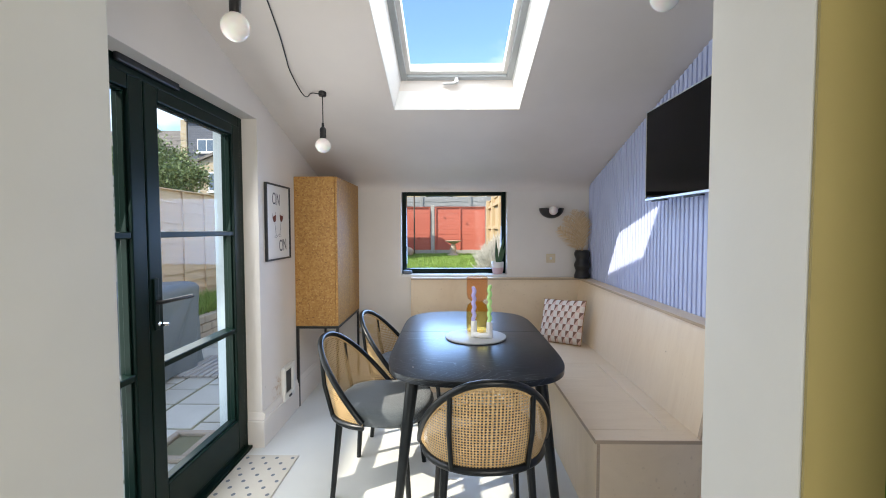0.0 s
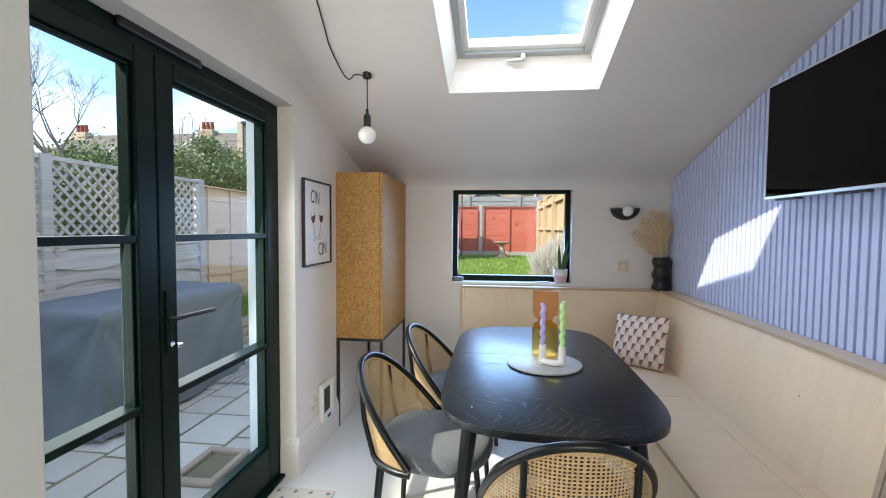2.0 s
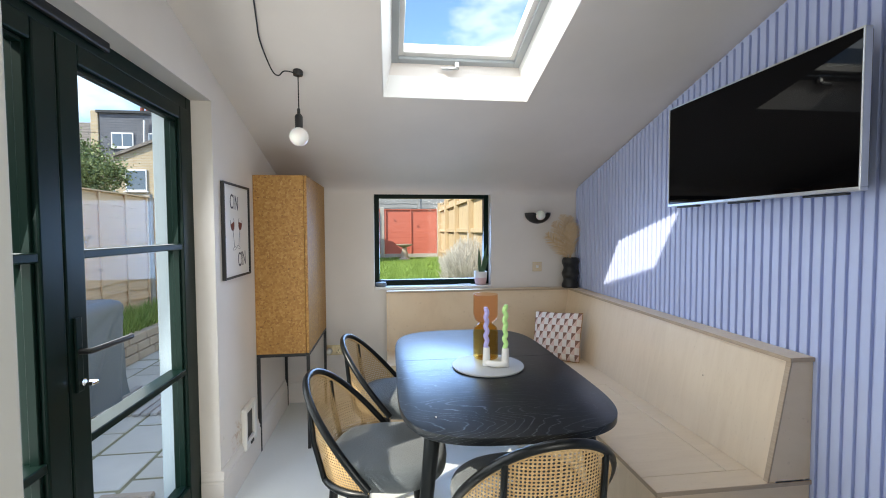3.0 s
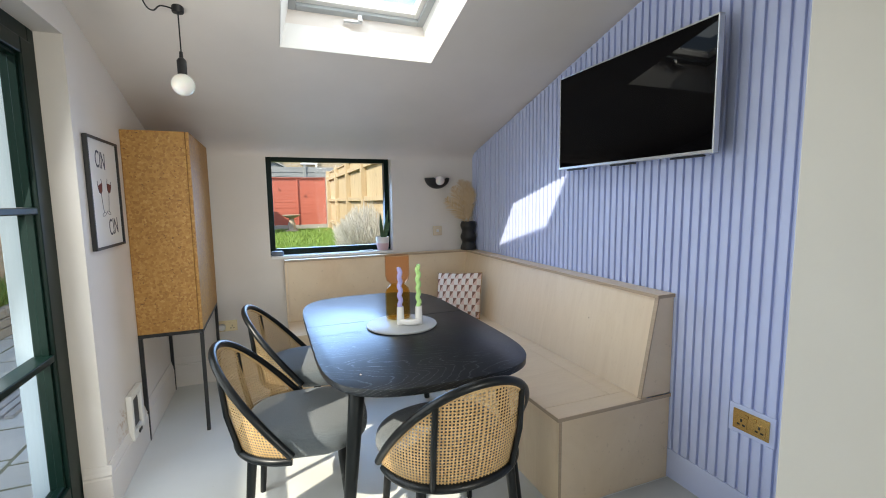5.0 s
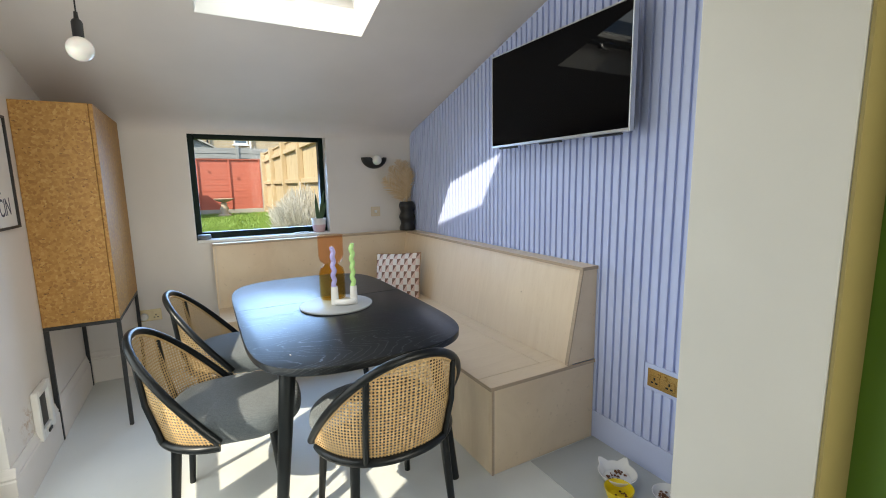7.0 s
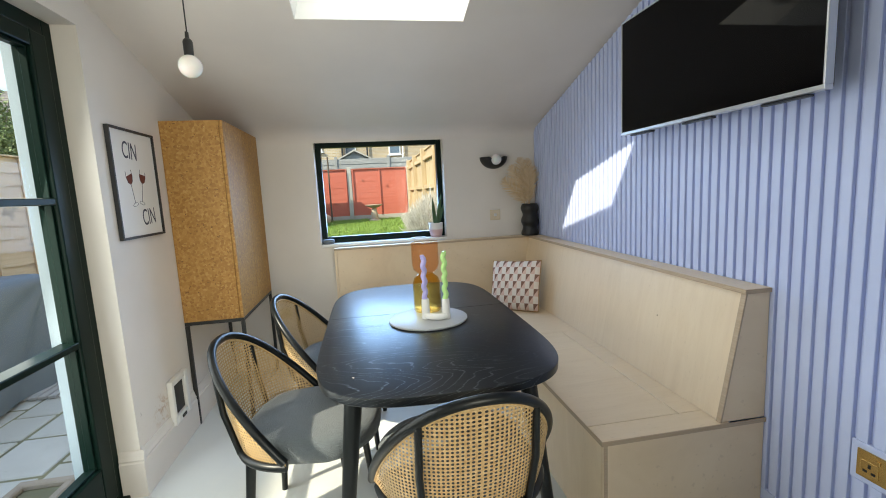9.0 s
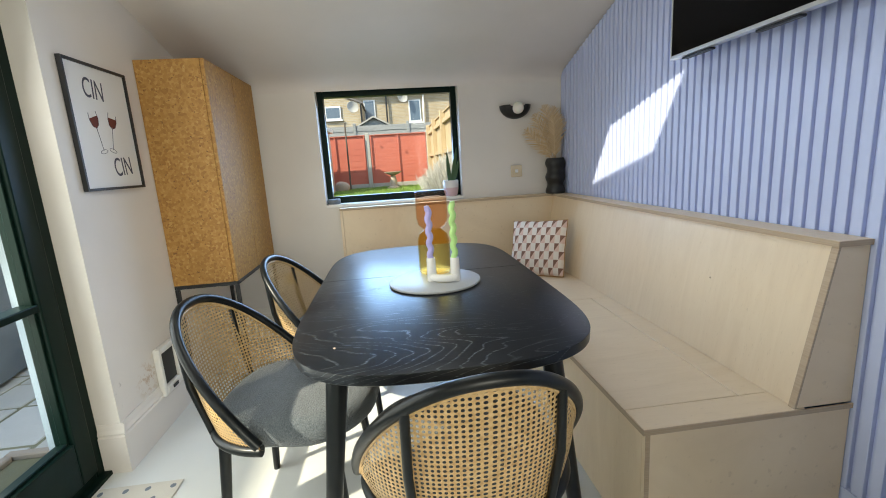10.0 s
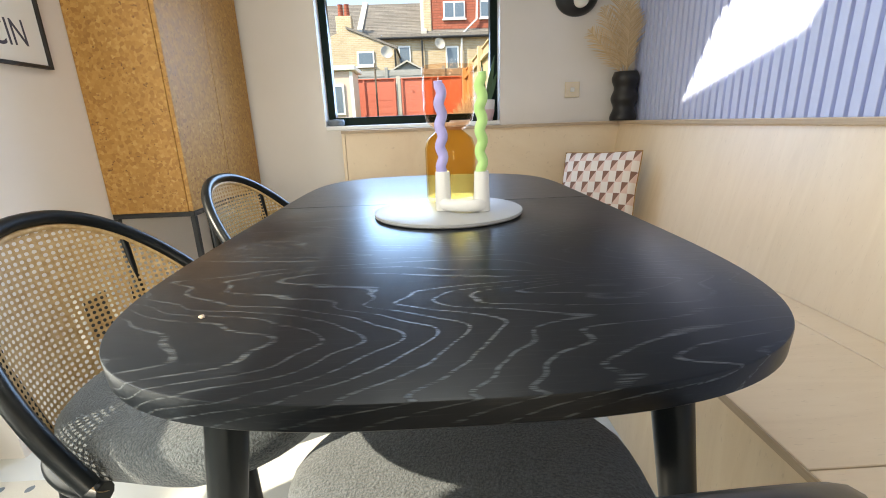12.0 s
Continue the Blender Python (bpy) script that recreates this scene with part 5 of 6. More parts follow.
b = bmesh.new()
for i in range(9):
    bm_box((-2.75 + i * 0.072, 4.5, PZ + 0.004), (-2.75 + i * 0.072 + 0.055, 5.25, PZ + 0.03), 0.004, 1, bm=b)
solid("duckboard", b, M["fence_grey"], "grey slatted duckboard lying on the patio", "duckboard")


# ---------------------------------------------------------------- framed print
def glyph(text, size, at, parent, mat, name="lettering"):
    cu = bpy.data.curves.new(name, "FONT")
    cu.body, cu.size, cu.extrude = text, size, 0.0004
    cu.align_x, cu.align_y = "CENTER", "CENTER"
    tmp = new(name, cu)
    me = bpy.data.meshes.new_from_object(tmp)
    bpy.data.objects.remove(tmp)
    me.materials.clear()
    me.materials.append(mat)
    ob = new(name, me)
    ob.parent = parent
    ob.matrix_basis = at
    return ob


M["paper"] = paint("print_paper", (0.76, 0.75, 0.73), 0.5, 0.02, 0.0)
M["ink"] = material("slate_ink", (0.06, 0.06, 0.09), 0.7)
M["wine"] = material("red_wine_ink", (0.14, 0.025, 0.012), 0.7)


def framed_print():
    y0, y1, z0, z1 = 2.930, 3.352, 1.192, 1.714
    p = thing("framed_print", "thin black framed print of two wine glasses", "picture", at=Matrix.Translation((XL, (y0 + y1) / 2, (z0 + z1) / 2)))
    w, h = (y1 - y0) / 2, (z1 - z0) / 2
    t = 0.011
    b = bm_box((0.001, -w, -h), (0.02, -w + t, h), 0.001, 1)
    bm_box((0.001, w - t, -h), (0.02, w, h), 0.001, 1, bm=b)
    bm_box((0.001, -w + t, -h), (0.02, w - t, -h + t), 0.001, 1, bm=b)
    bm_box((0.001, -w + t, h - t), (0.02, w - t, h), 0.001, 1, bm=b)
    part("frame", b, M["steel"], p)
    part("paper", bm_box((0.002, -w + t, -h + t), (0.010, w - t, h - t)), M["paper"], p)
    face = Matrix.Translation((0.0104, 0, 0)) @ Matrix(((0, 0, 1, 0), (1, 0, 0, 0), (0, 1, 0, 0), (0, 0, 0, 1)))
    for txt, u, v, rot in (("CIN", -0.035, 0.155, -4), ("CIN", 0.075, -0.165, 4)):
        glyph(txt, 0.105, face @ Matrix.Translation((u, v, 0)) @ pose(0, 0, 0, 0, 0, rot) @ Matrix.Diagonal((0.75, 1.1, 1, 1)), p, M["ink"])
    for u, v, rot in ((-0.06, -0.01, 12), (0.045, -0.005, -14)):
        m = face @ Matrix.Translation((u, v, 0)) @ pose(0, 0, 0, 0, 0, rot)
        b = bm_tube([(-0.026, 0.075, 0), (-0.029, 0.045, 0), (-0.02, 0.02, 0), (0, 0.008, 0), (0.02, 0.02, 0), (0.029, 0.045, 0), (0.026, 0.075, 0)], 0.0011, 5)
        bm_tube([(0, 0.008, 0), (0, -0.085, 0)], 0.0011, 5, b)
        bm_tube([(0.025 * math.cos(k / 12 * 6.283), -0.09 + 0.008 * math.sin(k / 12 * 6.283), 0) for k in range(12)], 0.0010, 5, b, closed=True)
        part("glass_drawing", b, M["ink"], p, at=m)
        b = bmesh.new()
        vs = [b.verts.new(q) for q in ((-0.028, 0.052, 0.0006), (-0.027, 0.036, 0.0006), (-0.018, 0.019, 0.0006), (0, 0.01, 0.0006), (0.018, 0.019, 0.0006), (0.027, 0.036, 0.0006), (0.028, 0.058, 0.0006))]
        b.faces.new(vs)
        part("wine_drawing", b, M["wine"], p, at=m)


framed_print()


# ---------------------------------------------------------------- pendant lamps
M["opal"] = material("opal_glass", (0.82, 0.80, 0.76), 0.25)
M["opal"].node_tree.nodes["Principled BSDF"].inputs["Subsurface Weight"].default_value = 0.3


def pendant(x, y, zc, swag):
    top = thing("pendant_lamp", "white globe bulb hanging on black cord", "lamp", "pendant lamps")
    zr = ceil_z(y)
    b = bm_lathe([(0.0, 0.0), (0.022, 0.0), (0.024, 0.006), (0.024, 0.03), (0.0, 0.03)], 24)
    part("ceiling_hook", b, M["plastic_black"], top, smooth=40, at=Matrix.Translation((x, y, zr - 0.022)))
    part("cord", bm_tube([(x, y, zr - 0.01), (x + 0.001, y, zc + 0.13)], 0.003, 8), M["plastic_black"], top, smooth=50)
    b = bm_lathe([(0.0, 0.0), (0.019, 0.0), (0.0195, 0.06), (0.016, 0.068), (0.0085, 0.075), (0.007, 0.1), (0.0, 0.1)], 24)
    part("bulb_holder", b, M["plastic_black"], top, smooth=40, at=Matrix.Translation((x, y, zc + 0.040)))
    r = 0.047
    b = bm_lathe([(0.0, -r)] + [(r * math.cos(radians(a)), r * math.sin(radians(a))) for a in range(-80, 71, 10)] + [(0.0, r * 0.97)], 32)
    part("bulb", b, M["opal"], top, "unlit opal globe bulb", 60, Matrix.Translation((x, y, zc)))
    if swag:
        pts = []
        for px, py, dz in swag:
            pts.append((px, py, ceil_z(py) - dz))
        fine = []
        for i in range(len(pts) - 1):
            p0, p1, p2, p3 = [Vector(pts[max(0, min(len(pts) - 1, i + k))]) for k in (-1, 0, 1, 2)]
            for k in range(8):
                t = k / 8
                fine.append(0.5 * ((2 * p1) + (p2 - p0) * t + (2 * p0 - 5 * p1 + 4 * p2 - p3) * t * t + (3 * p1 - p0 - 3 * p2 + p3) * t ** 3))
        fine.append(Vector(pts[-1]))
        part("swag_cord", bm_tube(fine, 0.0033, 8), M["plastic_black"], top, "black cord looped along the ceiling", 60)


pendant(-0.643, 2.83, 1.925, [(-0.643, 2.83, 0.012), (-0.70, 2.80, 0.02), (-0.735, 2.82, 0.03), (-0.76, 2.79, 0.022), (-0.765, 2.62, 0.006), (-0.745, 2.50, 0.006), (-0.715, 2.34, 0.006), (-0.69, 2.16, 0.006), (-0.66, 1.95, 0.006), (-0.56, 1.75, 0.02), (-0.3, 1.62, 0.03), (0.1, 1.58, 0.02)])
pendant(-0.575, 1.58, 2.085, [(-0.575, 1.58, 0.012), (-0.45, 1.57, 0.04), (-0.2, 1.575, 0.05), (0.1, 1.58, 0.02)])
pendant(0.86, 1.58, 2.172, [(0.86, 1.58, 0.012), (0.6, 1.585, 0.05), (0.3, 1.585, 0.045), (0.1, 1.58, 0.02)])


# ---------------------------------------------------------------- wall lamp over the bench
def wall_lamp():
    x, z = 1.118, 1.572
    top = thing("wall_lamp", "black half-bowl wall lamp with white globe", "lamp", at=Matrix.Translation((x, YF, z)))
    b = bmesh.new()
    n = 24
    R, D = 0.118, 0.085
    rows = []
    for j in range(9):
        d = j / 8
        row = []
        for i in range(n + 1):
            a = math.pi * (1 + i / n)
            k = math.sqrt(max(0.0, 1 - (d * 0.98) ** 2))
            row.append(b.verts.new((R * math.cos(a) * (0.35 + 0.65 * k), -0.002 - D * d, 0.03 + R * 0.82 * math.sin(a) * k)))
        rows.append(row)
    for p, q in zip(rows, rows[1:]):
        for i in range(n):
            b.faces.new((p[i], p[i + 1], q[i + 1], q[i]))
    sh = part("shade", b, M["plastic_black"], top, "black metal half bowl", 60)
    sd = sh.modifiers.new("thickness", "SOLIDIFY")
    sd.thickness = 0.003
    r = 0.043
    b = bm_lathe([(0.0, -r)] + [(r * math.cos(radians(a)), r * math.sin(radians(a))) for a in range(-80, 81, 10)] + [(0.0, r)], 28)
    part("globe", b, M["opal"], top, "white opal globe", 60, Matrix.Translation((0.003, -0.075, 0.006)))
    part("back_plate", bm_box((-0.05, -0.008, -0.05), (0.05, -0.001, 0.03), 0.003), M["plastic_black"], top)


wall_lamp()


# ---------------------------------------------------------------- switch and sockets
def face_plate(name, label, at, w, h, mat, kind):
    """A plate in the x-z plane that faces -y, at its middle."""
    t = thing(name, label, "switch" if kind == "switch" else "socket", at=at)
    part("plate", bm_box((-w / 2, -0.006, -h / 2), (w / 2, -0.0005, h / 2), 0.002), mat, t)
    for s in (-1, 1):
        part("screw", bm_lathe([(0, 0), (0.0035, 0), (0.003, 0.0012), (0, 0.0015)], 12), mat, t, at=pose(s * (w / 2 - 0.012), -0.006, 0, 90, 0, 0))
    if kind == "switch":
        part("rocker", bm_box((-0.012, -0.010, -0.012), (0.012, -0.0062, 0.012), 0.002), M["plastic_white"], t, "white rocker")
    else:
        for s in (-1, 1):
            o = part("outlet", bm_box((s * w / 4 - 0.024, -0.0075, -0.030), (s * w / 4 + 0.024, -0.0062, 0.014), 0.001, 1), mat, t)
            for dx, dz, a, c in ((0, 0.0, 0.0035, 0.006), (-0.011, -0.018, 0.0055, 0.0035), (0.011, -0.018, 0.0055, 0.0035)):
                part("slot", bm_box((s * w / 4 + dx - a, -0.0085, dz - c), (s * w / 4 + dx + a, -0.0077, dz + c)), M["plastic_black"], o)
            part("rocker", bm_box((s * 0.016 - 0.007, -0.0095, 0.016), (s * 0.016 + 0.007, -0.0062, 0.030), 0.0015), mat, t)
    return t


face_plate("light_switch", "square brass-edged light switch on pink wall", Matrix.Translation((1.117, YF, 1.122)), 0.086, 0.086, M["brass_pale"], "switch")
outlet = face_plate("wall_socket", "pale brass double wall socket with round plug", Matrix.Translation((-0.675, YF, 0.435)), 0.146, 0.086, M["brass_pale"], "socket")
part("plug", bm_lathe([(0.0, 0.0), (0.026, 0.0), (0.026, 0.018), (0.021, 0.024), (0.0, 0.025)], 24), M["plastic_white"], outlet, "round white plug", 40, pose(-0.036, -0.009, -0.006, 90, 0, 0))
face_plate("brass_socket", "brass double socket on lilac slats", pose(XR - 0.0152, 1.664, 0.468, 0, 0, -90), 0.146, 0.086, M["brass"], "socket")


# ---------------------------------------------------------------- cat flap
def cat_flap():
    t = thing("cat_flap", "white plastic cat flap with dark door", "cat flap", at=Matrix.Translation((XL, 3.265, 0.285)))
    w, h = 0.105, 0.125
    b = bm_box((0.0, -w, -h), (0.03, -w + 0.03, h), 0.008)
    bm_box((0.0, w - 0.045, -h), (0.03, w, h), 0.008, bm=b)
    bm_box((0.0, -w + 0.03, -h), (0.03, w - 0.045, -h + 0.045), 0.008, bm=b)
    bm_box((0.0, -w + 0.03, h - 0.035), (0.03, w - 0.045, h), 0.008, bm=b)
    part("frame", b, M["plastic_white"], t)
    part("flap", bm_box((0.002, -w + 0.03, -h + 0.045), (0.014, w - 0.045, h - 0.035), 0.003), M["plastic_black"], t, "dark see-through flap")
    part("catch", bm_box((0.03, -0.03, -h + 0.012), (0.036, 0.02, -h + 0.03), 0.003), M["plastic_black"], t)


cat_flap()


# ---------------------------------------------------------------- on the table
M["amber"] = make_glass("amber_glass", (0.94, 0.80, 0.52))
M["peach"] = make_glass("peach_glass", (0.975, 0.84, 0.73))


def wax(name, c):
    m = material(name, c, 0.5)
    bb = m.node_tree.nodes["Principled BSDF"]
    bb.inputs["Subsurface Weight"].default_value = 0.25
    bb.inputs["Subsurface Radius"].default_value = (0.01, 0.01, 0.01)
    return m


M["wax_lilac"], M["wax_green"] = wax("lilac_wax", (0.46, 0.42, 0.78)), wax("green_wax", (0.50, 0.80, 0.30))
TRAY_Z = TZ + 0.012
b = bm_lathe([(0.0, 0.0), (0.178, 0.0), (0.184, 0.004), (0.184, 0.010), (0.180, 0.012), (0.0, 0.012)], 64, centre=(0.302, 2.722, TZ + 0.0004))
solid("round_tray", b, M["tray"], "round pale grey tray on the table", "tray", smooth=40)


b = bmesh.new()
bmesh.ops.create_icosphere(b, subdivisions=2, radius=0.0036)
for v in b.verts:
    v.co *= 1 + 0.5 * noise.noise(v.co * 300)
    v.co.z *= 0.6
solid("crumb", b, M["stone"], "small pale crumb lying on the black table", "crumb", at=Matrix.Translation((-0.030, 2.138, TZ + 0.002)))


def glass_vase(x, y):
    v = thing("glass_vase", "hourglass vase of amber and peach glass", "vase", at=Matrix.Translation((x, y, TRAY_Z + 0.001)))
    lo = [(0.0, 0.0), (0.062, 0.0), (0.067, 0.006), (0.067, 0.14), (0.060, 0.165), (0.036, 0.185)]
    inn = [(0.033, 0.187), (0.056, 0.165), (0.063, 0.14), (0.063, 0.012), (0.0, 0.012)]
    b = bmesh.new()
    seg = 72
    rings = []
    for k, (r, z) in enumerate(lo + inn):
        ring = []
        for i in range(seg):
            rr = r * (1 + (0.012 * math.cos(i * math.pi) if 1 < k < 4 else 0))
            ring.append(b.verts.new((rr * math.cos(2 * math.pi * i / seg), rr * math.sin(2 * math.pi * i / seg), z)))
        rings.append(ring)
    for p, q in zip(rings, rings[1:]):
        for i in range(seg):
            j = (i + 1) % seg
            b.faces.new((p[i], p[j], q[j], q[i]))
    part("lower_bulb", b, M["amber"], v, "ribbed amber glass", 50)
    up = [(0.037, 0.186), (0.060, 0.207), (0.067, 0.235), (0.067, 0.345), (0.064, 0.345), (0.064, 0.236), (0.057, 0.21), (0.034, 0.188)]
    part("upper_bulb", bm_lathe(up, 48), M["peach"], v, "clear peach glass", 50)


glass_vase(0.318, 2.845)


def candle_holder():
    t = thing("candle_holder", "white ceramic U-shaped double candle holder", "candle holder")
    z = TRAY_Z + 0.001
    for x in (0.290, 0.381):
        y = 2.700 if x < 0.3 else 2.672
        b = bm_lathe([(0.0, 0.0), (0.019, 0.0), (0.02, 0.004), (0.0175, 0.09), (0.0165, 0.094), (0.0125, 0.094), (0.0125, 0.07), (0.0, 0.07)], 28)
        part("cup", b, M["ceramic"], t, smooth=40, at=Matrix.Translation((x, y, z)))
    pts = []
    for i in range(17):
        a = math.pi * i / 16
        pts.append((0.3355 - 0.0455 * math.cos(a), 2.686 - 0.03 * math.sin(a) + (0.014 * math.cos(a)), z + 0.016))
    part("base", bm_tube(pts, 0.015, 14), M["ceramic"], t, smooth=50)


candle_holder()


def candle(x, y, mat, label, h, ph):
    t = thing("candle", label, "candle", "wavy candles", at=Matrix.Translation((x, y, TRAY_Z + 0.0715)))
    n = 40
    pts = [(0.0036 * math.sin(ph + i / n * h / 0.048 * 2 * math.pi) * min(1, i / 5), 0.002 * math.cos(i * 0.5), h * i / n) for i in range(n + 1)]
    rad = [0.0122 if i < n - 1 else 0.0102 for i in range(n + 1)]
    part("wax", bm_tube(pts, rad, 16), mat, t, smooth=60)
    x1, y1, z1 = pts[-1]
    part("wick", bm_tube([(x1, y1, z1), (x1 + 0.001, y1, z1 + 0.008)], 0.001, 6), M["paper"], t)


candle(0.290, 2.700, M["wax_lilac"], "wavy lilac candle in ceramic holder", 0.228, 0.3)
candle(0.381, 2.672, M["wax_green"], "wavy pale green candle in ceramic holder", 0.242, 2.0)


# ---------------------------------------------------------------- ledge and sill
def wavy_vase():
    x, y, z = 1.394, 4.238, 0.941
    t = thing("black_vase", "black wavy vase with dried palm leaves", "vase", at=Matrix.Translation((x, y, z)))
    prof = [(0.0, 0.0)]
    for i in range(41):
        k = i / 40
        prof.append((0.066 + 0.0075 * math.sin(k * 2.5 * 2 * math.pi + 0.6), 0.262 * k))
    prof += [(prof[-1][0] - 0.006, 0.262), (0.045, 0.2), (0.0, 0.2)]
    part("body", bm_lathe(prof, 36), M["plastic_black"], t, smooth=60)
    return x, y, z


VX, VY, VZ = wavy_vase()
M["dried"] = make_leaf("dried_palm", (0.60, 0.42, 0.22), (0.78, 0.60, 0.37))


def dried_leaf(lean, turn, length, width, seed):
    r = random.Random(seed)
    t = thing("dried_palm_leaf", "dried straw-coloured palm frond in the vase", "dried plant", "dried palm fronds")
    base = Vector((VX, VY, VZ + 0.215))
    d = Vector((math.sin(lean) * math.cos(turn), math.sin(lean) * math.sin(turn), math.cos(lean)))
    pts = [base + d * length * k / 10 + Vector((0, 0, -0.03 * (k / 10) ** 2)) for k in range(11)]
    part("stem", bm_tube(pts, [0.003 - 0.0002 * k for k in range(11)], 6), M["dried"], t)
    side = d.cross(Vector((0.2, -1.0, 0.1))).normalized()
    b = bmesh.new()
    for k in range(38):
        f = 0.18 + 0.82 * k / 37
        p = base + d * length * f
        p.z -= 0.03 * f * f
        w = width * math.sin(math.pi * (0.12 + 0.86 * (f - 0.18) / 0.82)) ** 0.7
        for s in (-1, 1):
            tip = p + side * s * w * r.uniform(0.85, 1.05) + d * w * r.uniform(0.7, 1.0) + Vector((r.uniform(-1, 1), r.uniform(-1, 1), 0)) * 0.006
            mid = p.lerp(tip, 0.5) + Vector((0, 0, 0.004))
            q = d * 0.0032
            vs = [b.verts.new(c) for c in (p - q, mid - q, tip, mid + q, p + q)]
            b.faces.new(vs)
    tagged(part("foliage", b, M["dried"], t), kind="stuff")


for lean, turn, length, width, seed in ((0.68, 3.3, 0.37, 0.085, 1), (0.45, 3.5, 0.43, 0.09, 2), (0.22, 3.6, 0.46, 0.09, 3), (0.05, 4.0, 0.44, 0.085, 4), (0.14, 5.0, 0.38, 0.08, 5), (0.32, 4.3, 0.40, 0.085, 6)):
    dried_leaf(lean, turn, length, width, seed)


def two_tone_pot():
    m = material("two_tone_glaze", (0.7, 0.6, 0.58), 0.4)
    k = Nodes(m)
    sp = k.n.new("ShaderNodeSeparateXYZ")
    k.l.new(k.co.outputs["Object"], sp.inputs[0])
    nz = k.noise(k.vec(), 30, 3)
    ad = k.n.new("ShaderNodeMath")
    ad.operation = "MULTIPLY_ADD"
    ad.inputs[1].default_value = 0.01
    k.l.new(nz, ad.inputs[0])
    k.l.new(sp.outputs["Z"], ad.inputs[2])
    k.color(k.ramp(ad.outputs[0], (0.0, (0.62, 0.42, 0.44)), (0.066, (0.64, 0.44, 0.46)), (0.07, (0.74, 0.71, 0.69))))
    return m


def plant():
    x, y, z = 0.612, 4.368, WZ0 + 0.0045
    t = thing("pot_plant", "snake plant in pink and white pot", "plant", at=Matrix.Translation((x, y, z)))
    b = bm_lathe([(0.0, 0.0), (0.042, 0.0), (0.047, 0.006), (0.056, 0.05), (0.059, 0.115), (0.057, 0.118), (0.053, 0.115), (0.05, 0.098), (0.0, 0.098)], 36)
    part("pot", b, two_tone_pot(), t, "pink and white glazed pot", 50)
    part("soil", bm_lathe([(0.0, 0.0), (0.05, 0.0), (0.0, 0.004)], 20), M["earth"], t, at=Matrix.Translation((0, 0, 0.098)))
    m = make_leaf("snake_plant_leaf", (0.035, 0.07, 0.03), (0.06, 0.12, 0.05))
    for dx, lean, h in ((0.012, 0.18, 0.26), (-0.005, -0.06, 0.23), (0.02, 0.32, 0.17)):
        b = bmesh.new()
        L, R = [], []
        for k in range(9):
            f = k / 8
            w = 0.015 * math.sin(math.pi * (0.25 + 0.75 * f)) + 0.0008
            c = Vector((dx + math.sin(lean) * h * f, -0.004 * f, h * f))
            L.append(b.verts.new(c + Vector((-w, -0.003, 0))))
            R.append(b.verts.new(c + Vector((w, 0.003, 0))))
        for k in range(8):
            b.faces.new((L[k], R[k], R[k + 1], L[k + 1]))
        o = part("leaf", b, m, t, at=Matrix.Translation((0, 0, 0.1)))
        o.modifiers.new("thickness", "SOLIDIFY").thickness = 0.003


plant()
b = bm_lathe([(0.0, 0.0), (0.044, 0.0), (0.049, 0.008), (0.049, 0.026), (0.044, 0.036), (0.0, 0.038)], 32, centre=(-0.272, 4.362, WZ0 + 0.0045))
solid("smart_speaker", b, M["cover"], "small dark round speaker on the window sill", "speaker", smooth=50)
solid("phone", bm_box((0.40, 4.33, WZ0 + 0.0045), (0.52, 4.37, WZ0 + 0.013), 0.003), M["plastic_white"], "flat white device lying on the sill", "phone")


